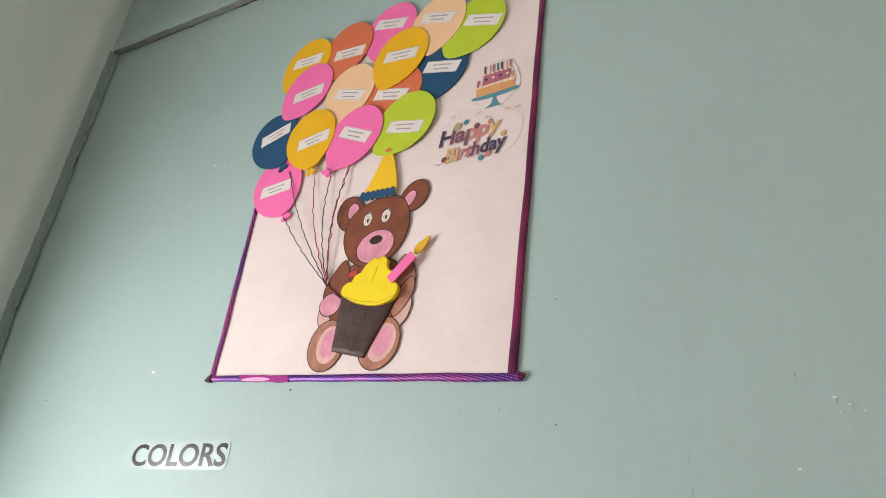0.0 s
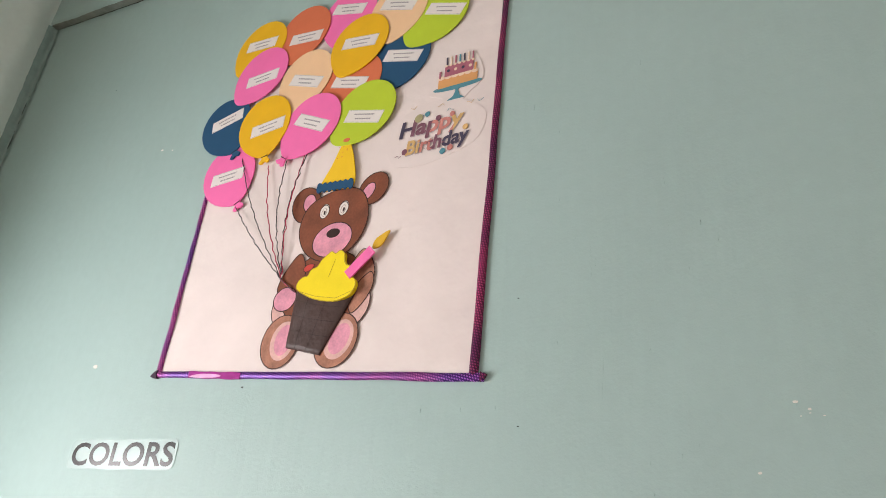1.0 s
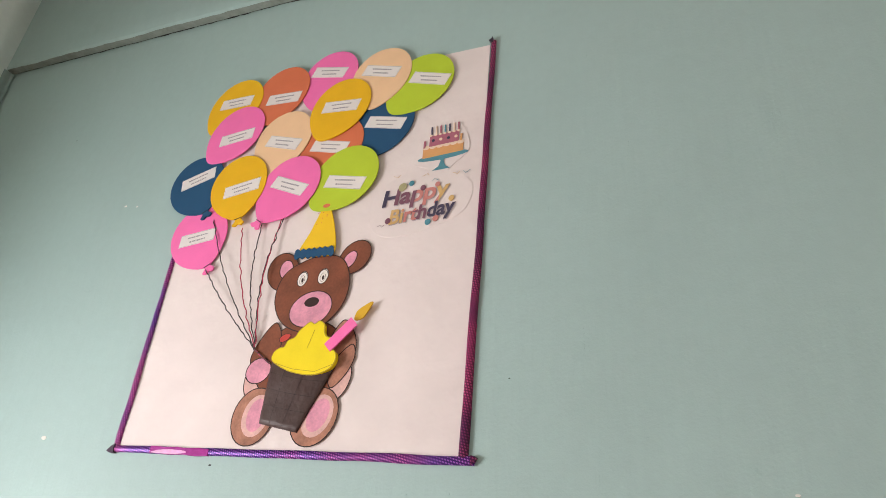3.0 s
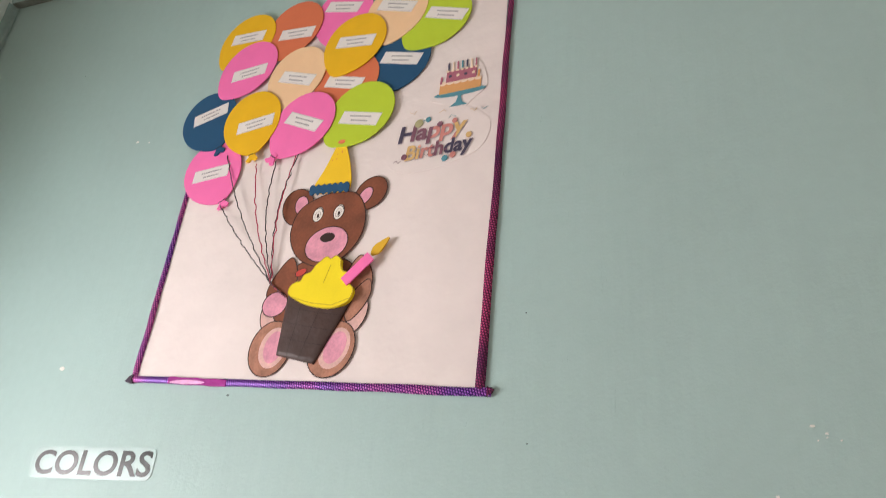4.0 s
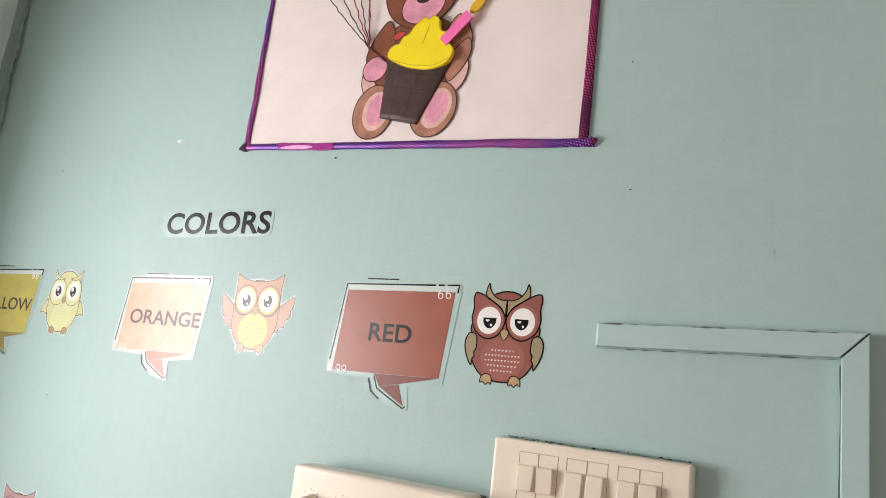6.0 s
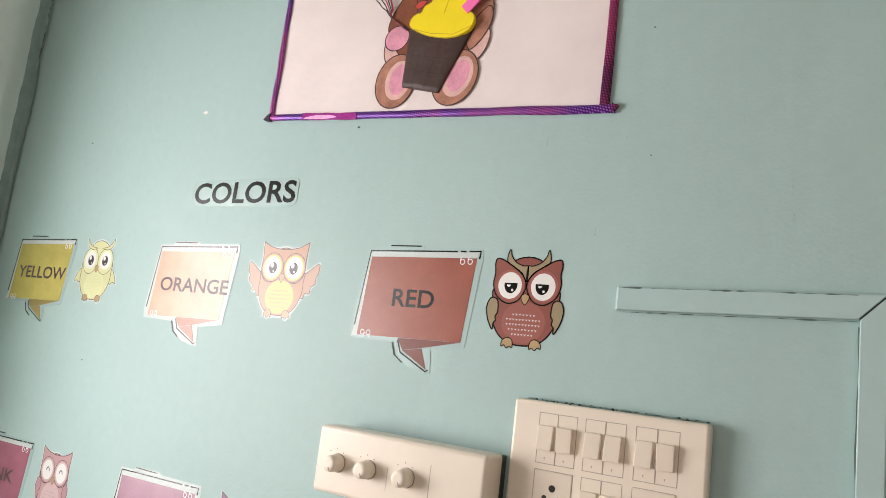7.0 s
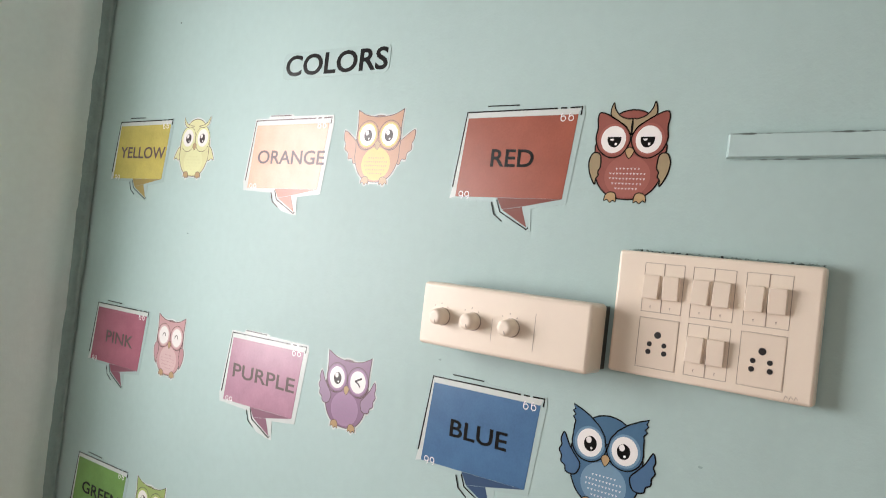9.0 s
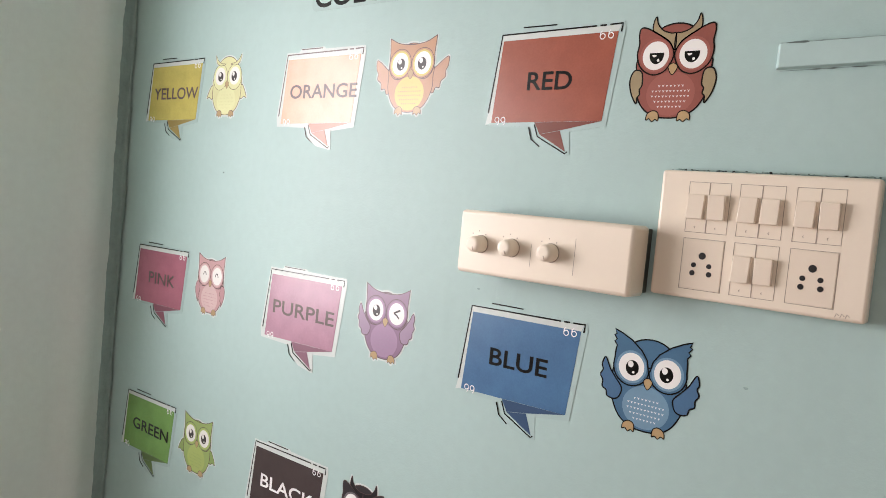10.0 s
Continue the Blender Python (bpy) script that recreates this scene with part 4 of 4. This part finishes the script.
    if head == "mask":
        put("head", smooth([(-0.049, 0.040), (-0.047, 0.041), (-0.028, 0.033), (0, 0.030), (0.028, 0.033), (0.047, 0.041), (0.049, 0.040), (0.047, 0.015), (0.047, -0.008), (0.036, -0.023), (0.020, -0.024), (0, -0.014), (-0.020, -0.024), (-0.036, -0.023), (-0.047, -0.008), (-0.047, 0.015)], 4), 5, 1)
    for s in (-1, 1):
        k = "left" if s < 0 else "right"
        if head == "tuft":
            pts = [(s * 0.0008, -0.002), (s * 0.004, 0.012), (s * 0.012, 0.023), (s * 0.026, 0.034), (s * 0.040, 0.041), (s * 0.051, 0.045), (s * 0.048, 0.039), (s * 0.051, 0.037), (s * 0.047, 0.032), (s * 0.050, 0.029), (s * 0.046, 0.024), (s * 0.047, 0.019), (s * 0.0475, 0.006)]
            pts += [(s * u, v) for u, v in oval(0.024, 0.0, 0.0242, 0.0242, 0, 14, 0, -170)]
            put("eye " + k, pts, 5, 1)
            put("eye " + k, oval(s * 0.024, 0.0, 0.0205, 0.0210), 6, 2, 0)
        elif head in ("horn", "night"):
            put("eye " + k, smooth([(s * 0.0006, -0.001), (s * 0.006, 0.014), (s * 0.020, 0.025), (s * 0.036, 0.034), (s * 0.046, 0.036), (s * 0.0485, 0.028), (s * 0.047, 0.016), (s * 0.0485, 0.002), (s * 0.044, -0.012), (s * 0.034, -0.021), (s * 0.022, -0.024), (s * 0.009, -0.018)], 4), 5, 1)
            put("eye " + k, oval(s * 0.024, 0.0005, 0.0205, 0.0208), 6, 2, 0)
            put("horn " + k, smooth([(0, 0.006), (s * 0.008, 0.017), (s * 0.020, 0.025), (s * 0.030, 0.031), (s * 0.031, 0.040), (s * 0.028, 0.049), (s * 0.025, 0.040), (s * 0.017, 0.031), (s * 0.006, 0.027), (0, 0.026)], 4), 5, 3, 0.0016)
        elif head == "round":
            put("eye " + k, oval(s * 0.0235, -0.002, 0.0235, 0.026), 5, 2, 0.0014)
            put("horn " + k, smooth([(s * 0.008, 0.024), (s * 0.022, 0.026), (s * 0.034, 0.032), (s * 0.043, 0.043), (s * 0.040, 0.030), (s * 0.034, 0.024), (s * 0.022, 0.021)], 4), 6, 3, 0.0014)
        else:
            put("eye " + k, oval(s * 0.0238, 0, 0.0235, 0.0240), 6, 1, 0.0014)
            put("eye " + k, oval(s * 0.0238, 0, 0.0205, 0.0210), 7, 2, 0)
        put("eye " + k, oval(s * 0.0238, 0.0, 0.0172, 0.0180), 8, 7, 0)
        kind, x = (eyes[0] if s < 0 else eyes[1]), s * 0.0225
        if kind == "open":
            put("eye " + k, oval(x, -0.001, 0.0088, 0.0098), 9, 8, 0)
            put("eye " + k, oval(x - 0.0025, 0.0035, 0.0038, 0.0042, 0, 14), 10, 7, 0)
            put("eye " + k, oval(x + 0.002, -0.0065, 0.0018, 0.0016, 0, 10), 10, 7, 0)
        elif kind == "half":
            put("eye " + k, [(x - 0.0095, 0.0035), (x + 0.0095, 0.0035)] + oval(x, 0.001, 0.0095, 0.0115, 0, 16, 0, -180), 9, 8, 0)
            put("eye " + k, oval(x - 0.003, 0.001, 0.0028, 0.0028, 0, 12, 180, 180), 10, 7, 0)
            put("eye " + k, oval(x + 0.0025, -0.006, 0.0018, 0.0018, 0, 10), 10, 7, 0)
        elif kind == "shut":
            put("eye " + k, band(oval(x, -0.004, 0.0055, 0.009, 0, 10, 15, 150), 0.0020), 9, 8, 0)
        elif kind == "wink":
            put("eye " + k, band([(x + 0.009, 0.007), (x + 0.002, 0.004), (x - 0.005, 0.0005)], 0.0030), 9, 8, 0)
            put("eye " + k, band([(x - 0.005, 0.0005), (x + 0.002, -0.002), (x + 0.007, -0.007)], 0.0026), 9.3, 8, 0)
    put("beak", smooth([(0, -0.010), (0.006, -0.015), (0, -0.025), (-0.006, -0.015)], 3), 11, 6, 0.0010)
    for name, bm in made.items():
        part(name.split(" ")[0], bm, M, ob)
    return ob


SOFT_BLACK = printed("soft_black_print", 52, 46, 46)
SOFT_LINE = printed("soft_brown_print", 88, 70, 68)
BEAK = printed("beak_ochre", 178, 152, 112)


def shades(name, a, b, c):
    a, b, c = ([round(0.93 * (0.78 * v + 0.22 * sum(k) / 3)) for v in k] for k in (a, b, c))
    return printed(name + "_body", *a), printed(name + "_belly", *b), printed(name + "_wing", *c)


owl(-0.010, 1.545, *shades("red_owl", (166, 86, 72), (184, 98, 84), (176, 156, 112)), "brick red and tan", "horn", "folded", ("half", "half"))
owl(-0.443, 1.555, *shades("orange_owl", (208, 150, 108), (228, 210, 104), (206, 150, 114)), "orange and yellow", "mask", "spread", ("open", "open"), 1.0, LAM_WHITE)
owl(-0.935, 1.553, *shades("yellow_owl", (230, 230, 160), (236, 238, 170), (226, 226, 158)), "pale yellow", "round", "down", ("open", "open"), 1.0, LAM_WHITE)
owl(-0.940, 1.146, *shades("pink_owl", (212, 160, 160), (226, 190, 188), (204, 150, 154)), "rose pink", "mask", "folded", ("shut", "shut"), 0.92, LAM_WHITE)
owl(-0.449, 1.150, *shades("purple_owl", (148, 110, 144), (174, 134, 172), (168, 138, 170)), "mauve winking", "mask", "up", ("open", "wink"), 0.97, LAM_WHITE)
owl(0.003, 1.149, *shades("blue_owl", (66, 118, 158), (112, 160, 192), (70, 118, 164)), "steel blue", "tuft", "up", ("open", "open"))
owl(-0.944, 0.807, *shades("green_owl", (162, 194, 100), (184, 208, 102), (150, 184, 94)), "lime green", "mask", "down", ("open", "open"), 1.0, LAM_WHITE)
owl(-0.464, 0.812, *shades("black_owl", (58, 52, 56), (120, 112, 116), (40, 36, 40)), "black", "night", "folded", ("open", "open"), 1.0, LAM_WHITE)


# ---- electrical fittings ----
def solid(name, material, parent, box, width=0.002, label="", segments=2):
    bm = bmesh.new()
    block(bm, *box)
    bmesh.ops.recalc_face_normals(bm, faces=bm.faces)
    rounded(bm, width, segments)
    return part(name, bm, material, parent, label)


def disc(name, x, z, r, y0, y1, material, parent, label="", taper=1.0, n=28, dome=False):
    bm = bmesh.new()
    rings = []
    shape = ((0, 1.0), (0.78, taper), (0.90, taper * 0.94), (0.97, taper * 0.8), (1.0, taper * 0.55)) if dome else ((0, 1.0), (0.9, taper), (1.0, taper * 0.9))
    for q, k in shape:
        y = y0 + (y1 - y0) * q
        rings.append([bm.verts.new((x + r * k * math.cos(2 * math.pi * i / n), y, z + r * k * math.sin(2 * math.pi * i / n))) for i in range(n)])
    for a, b in zip(rings, rings[1:]):
        for i in range(n):
            bm.faces.new((a[i], a[(i + 1) % n], b[(i + 1) % n], b[i])).smooth = True
    bm.faces.new(rings[-1])
    bmesh.ops.recalc_face_normals(bm, faces=bm.faces)
    return part(name, bm, material, parent, label)


SEAM = mat("module_seam", rgb(158, 144, 130), 0.6, 0.1)
BOX_GAP_SHADE = mat("box_gap_shade", rgb(86, 88, 82), 0.7, 0.15)
reg = tagged(empty("fan_regulator_box", -0.14, 0, 1.24), "cream plastic surface box with three round regulator knobs on the wall", "regulator box")
solid("box", PLASTIC, reg, (-0.271, -0.010, -0.060, -0.019, 1.242, 1.330), 0.0055, "cream plastic box", 3)
for box in ((-0.1513, -0.1508, -0.0602, -0.0595, 1.262, 1.292), (-0.0873, -0.0867, -0.0602, -0.0595, 1.2585, 1.306)):
    solid("seam", SEAM, reg, box, 0.00005, "", 1)
# added dark block, its colour holds the shade between box and plate
solid("shade_block", BOX_GAP_SHADE, reg, (-0.266, -0.0125, -0.020, -0.0008, 1.246, 1.327), 0.001, "added dark block for the shade behind the box")
for kx, turn in ((-0.232, -1.3), (-0.181, -1.1), (-0.121, -1.2)):
    kn = disc("knob", kx, 1.284, 0.0118, -0.0600, -0.0815, PLASTIC, reg, "round cream knob", 0.93, 32, True)
    disc("knob_base", kx, 1.284, 0.0126, -0.0598, -0.0612, SEAM, reg, "", 1.0)
    bm = bmesh.new()
    sheet(bm, band([(kx + 0.004 * math.cos(turn), 1.284 + 0.004 * math.sin(turn)), (kx + 0.0085 * math.cos(turn), 1.284 + 0.0085 * math.sin(turn))], 0.0013), 0.0800, 0.0818)
    part("pointer", bm, SEAM, kn)
    for i in range(3):
        a = radians(130 - 40 * i)
        bm = bmesh.new()
        sheet(bm, oval(kx - 0.004 + 0.017 * math.cos(a), 1.284 + 0.018 * math.sin(a), 0.0009, 0.0009, 0, 8), 0.0599, 0.0603)
        part("printed_mark", bm, SEAM, reg)

board = tagged(empty("switch_board", 0.117, 0, 1.249), "cream modular switch board with eight rocker switches and two sockets", "switch board")
bm = bmesh.new()
block(bm, 0.0, 0.234, -0.021, -0.004, 1.249, 1.401)
bmesh.ops.recalc_face_normals(bm, faces=bm.faces)
rounded(bm, 0.004, 3)
part("cover_plate", bm, PLASTIC, board, "cream plastic cover plate")
# dark block fills the gap behind the plate, shade given as colour
solid("plate_gap_shade", DARK, board, (0.004, 0.231, -0.006, -0.0005, 1.252, 1.399), 0.001, "dark block standing for the shaded gap behind the plate")
HOLE = mat("socket_hole_shade", rgb(18, 16, 16), 0.5, 0.1)


def module_frame(x0, x1, z0, z1):
    for box in ((x0, x0 + 0.0006, -0.0213, -0.0205, z0, z1), (x1 - 0.0006, x1, -0.0213, -0.0205, z0, z1), (x0, x1, -0.0213, -0.0205, z0, z0 + 0.0006), (x0, x1, -0.0213, -0.0205, z1 - 0.0006, z1)):
        solid("seam", SEAM, board, box, 0.00008, "", 1)


def rocker(x0, x1, z0, z1, down):
    """A rocker switch with its lower or upper half pressed in."""
    bm = bmesh.new()
    block(bm, x0, x1, -0.0235, -0.0205, z0, z1)
    for v in bm.verts:
        if v.co.y < -0.022:
            upper = v.co.z > (z0 + z1) / 2
            v.co.y = (-0.0262 if upper else -0.0300) if down else (-0.0296 if upper else -0.0268)
    bmesh.ops.recalc_face_normals(bm, faces=bm.faces)
    rounded(bm, 0.0009, 2)
    return part("rocker", bm, PLASTIC2, board, "cream rocker switch")


COLS = ((0.035, 0.084), (0.094, 0.143), (0.154, 0.203))
state = iter((True, False, True, True, True, False, True, False))
for c, (x0, x1) in enumerate(COLS):
    for z0, z1, upper in ((1.328, 1.388, True), (1.260, 1.321, False)):
        if upper or c == 1:
            xm = (x0 + x1) / 2
            module_frame(x0, xm, z0, z1)
            module_frame(xm, x1, z0, z1)
            for a in (x0 + 0.0016, xm + 0.0012):
                rocker(a, a + 0.0196, z0 + 0.0160, z1 - 0.0150, next(state))
                bm = bmesh.new()
                sheet(bm, band([(a + 0.010, z0 + 0.005), (a + 0.009, z0 + 0.007), (a + 0.0105, z0 + 0.0075)], 0.0008), 0.021, 0.0212)
                part("printed_mark", bm, SEAM, board)
        else:
            module_frame(x0, x1, z0, z1)
            solid("socket_panel", PLASTIC2, board, (x0 + 0.001, x1 - 0.001, -0.0216, -0.0205, z0 + 0.001, z1 - 0.001), 0.0004, "cream socket face", 1)
            mx = (x0 + x1) / 2
            # discs stand proud, their dark colour holds the shade inside the holes
            for hx, hz, r in ((0, 0.041, 0.0042), (-0.0090, 0.0295, 0.0030), (0.0090, 0.0295, 0.0030), (-0.0098, 0.020, 0.0032), (0.0098, 0.020, 0.0032)):
                disc("hole", mx + hx, z0 + hz, r, -0.0214, -0.0219, HOLE, board, "proud dark disc for the shade of a round socket hole", 1.0, 16)
bm = bmesh.new()
for i in range(3):
    sheet(bm, band([(0.205 + 0.005 * i, 1.2525), (0.2065 + 0.005 * i, 1.257), (0.209 + 0.005 * i, 1.2545)], 0.0008), 0.021, 0.0212)
part("maker_mark", bm, SEAM, board, "small embossed mark")
# crumbled plaster along the board's upper edge
bm = bmesh.new()
for i in range(300):
    x = 0.008 + 0.224 * random.random()
    r = 0.0005 + 0.0009 * random.random() ** 2
    bmesh.ops.create_icosphere(bm, subdivisions=1, radius=r, matrix=Matrix.Translation((x, -0.001 - 0.013 * random.random(), 1.4015 + 0.0018 * random.random())) @ Matrix.Diagonal((1.4, 1, 0.8, 1)))
for f in bm.faces:
    f.material_index = 1 if (f.index // 20) % 4 else 0
tagged(part("plaster_crumbs", bm, [DARK, MORTAR]), "dark crumbled plaster along the top of the switch board", "debris", kind="stuff")

# cable trunking: a level run and a drop with a mitred corner, painted over
trunk = tagged(empty("cable_trunking", 0.385, 0, 0.1), "square cable trunking painted mint like the wall", "cable trunking")
GRIME = mat("edge_grime", rgb(92, 106, 102), 0.8, 0.3, 80)
TRUNK = mat("painted_trunking", rgb(174, 200, 197), 0.30, 0.04, 14, 120, 0.1)
bm = bmesh.new()
sheet(bm, [(0.113, 1.521), (0.371, 1.527), (0.3965, 1.5535), (0.113, 1.549)], 0.0, 0.013)
for v in bm.verts:
    if v.co.x < 0.2:
        v.co.x += -0.002 if v.co.y > -0.001 else 0.003
bmesh.ops.recalc_face_normals(bm, faces=bm.faces)
bmesh.ops.bevel(bm, geom=[e for e in bm.edges if all(v.co.y < -0.01 for v in e.verts)], offset=0.0012, segments=2, affect='EDGES', profile=0.5)
part("level_run", bm, TRUNK, trunk)
bm = bmesh.new()
sheet(bm, [(0.3718, 1.5264), (0.3972, 1.5528), (0.3975, 0.10), (0.3718, 0.10)], 0.0, 0.0135)
bmesh.ops.recalc_face_normals(bm, faces=bm.faces)
bmesh.ops.bevel(bm, geom=[e for e in bm.edges if all(v.co.y < -0.01 for v in e.verts)], offset=0.0012, segments=2, affect='EDGES', profile=0.5)
part("drop", bm, TRUNK, trunk)
bm = bmesh.new()
sheet(bm, band([(0.3715, 1.5268), (0.397, 1.5532)], 0.0009), 0.012, 0.01365)
part("mitre_gap", bm, DARK, trunk, "dark mitre gap")
for za, zb, sd, off in ((1.5195, 1.5255, 4.2, 0.0006), (1.5480, 1.5520, 8.1, 0.0133)):
    bm = bmesh.new()
    prev = None
    for i in range(90):
        u = i / 89
        x, z = 0.116 + 0.254 * u, za + (zb - za) * u
        w = 0.0003 + 0.0026 * max(0.0, noise.noise((u * 26, sd, 0)) + noise.noise((u * 7, sd, 3)))
        cur = (bm.verts.new((x, -off, z - w / 2)), bm.verts.new((x, -off, z + w / 2)))
        if prev:
            bm.faces.new((prev[0], cur[0], cur[1], prev[1]))
        prev = cur
    part("edge_gap", bm, GRIME, trunk, "grimy gap along the trunking")


bm = bmesh.new()
prev = None
for i in range(160):
    z = 1.520 - 1.40 * i / 159
    w = 0.0005 + 0.0020 * max(0.0, noise.noise((z * 24, 2.2, 0)) + noise.noise((z * 7, 6.1, 3)))
    cur = (bm.verts.new((0.3718 - w, -0.0006, z)), bm.verts.new((0.3722, -0.0006, z)))
    if prev:
        bm.faces.new((prev[0], prev[1], cur[1], cur[0]))
    prev = cur
part("edge_gap", bm, GRIME, trunk, "grimy gap along the trunking")


# ---- chips and marks on the paint ----
def chip(x, z, size, seed, material, label):
    bm = bmesh.new()
    n = 9
    pts = []
    for i in range(n):
        a = 2 * math.pi * i / n
        r = size * (0.6 + 0.7 * abs(noise.noise((math.cos(a) * 2, math.sin(a) * 2, seed * 3.7))) + 0.3 * random.random())
        pts.append((x + r * math.cos(a) * 1.3, z + r * math.sin(a) * 0.7))
    sheet(bm, pts, 0.0001, 0.0008 if material is PLASTER else 0.0004)
    return tagged(part("paint_chip", bm, material), label, "paint chip", "paint chips")


for i, (x, z, s) in enumerate(((-0.697, 1.840, 0.0052), (-0.699, 2.315, 0.0030), (-0.666, 2.308, 0.0020), (0.456, 1.739, 0.0024), (0.469, 1.731, 0.0017), (0.469, 1.727, 0.0011), (0.460, 1.724, 0.0009), (0.482, 1.724, 0.0010), (0.415, 1.665, 0.0018))):
    chip(x, z, s, i + 1, PLASTER, "small flake of bare white plaster on the wall")
for i, (x, z, s) in enumerate(((0.133, 1.891, 0.0013), (0.141, 1.718, 0.0012), (-1.033, 1.800, 0.0020), (0.120, 1.153, 0.0024), (-0.936, 2.540, 0.0014), (-0.329, 1.787, 0.0020), (-0.058, 1.950, 0.0012), (-0.924, 1.358, 0.0016), (-0.270, 1.214, 0.0022))):
    chip(x, z, s, i + 20, DARK if i not in (3, 8) else MORTAR, "small dark dent in the wall paint")
for i, (x, z, h, lean) in enumerate(((0.494, 2.267, 0.060, 0.008), (0.499, 2.264, 0.060, 0.009), (0.249, 1.800, 0.050, -0.002), (0.232, 1.955, 0.045, 0.001), (0.238, 1.950, 0.030, 0.001))):
    bm = bmesh.new()
    pts = [(x + 0.0008 * noise.noise((q * 0.5, i, 1)) + lean * q / 6, z - h * q / 6) for q in range(7)]
    sheet(bm, band(pts, 0.0012), 0.0, 0.00022)
    tagged(part("scratch", bm, WALL), "thin raised ridge in the wall paint", "scratch", "scratches")

# small runs and specks in the paint
bm = bmesh.new()
for i in range(110):
    x, z, h = -0.15 + 0.95 * random.random(), 1.0 + 1.6 * random.random() ** 0.8, 0.003 + 0.010 * random.random() ** 2
    if (PL - 0.03 < x < PR + 0.03 and z > 1.75) or (x < 0.42 and z < 1.60):
        continue
    lean = 0.001 * (random.random() - 0.5)
    sheet(bm, band([(x, z), (x + lean, z - h * 0.5), (x + 1.6 * lean, z - h)], 0.0005 + 0.0005 * random.random()), 0.0, 0.0003 + 0.0003 * random.random())
tagged(part("paint_specks", bm, WALL), "small runs and specks in the mint wall paint", "paint marks", kind="stuff")
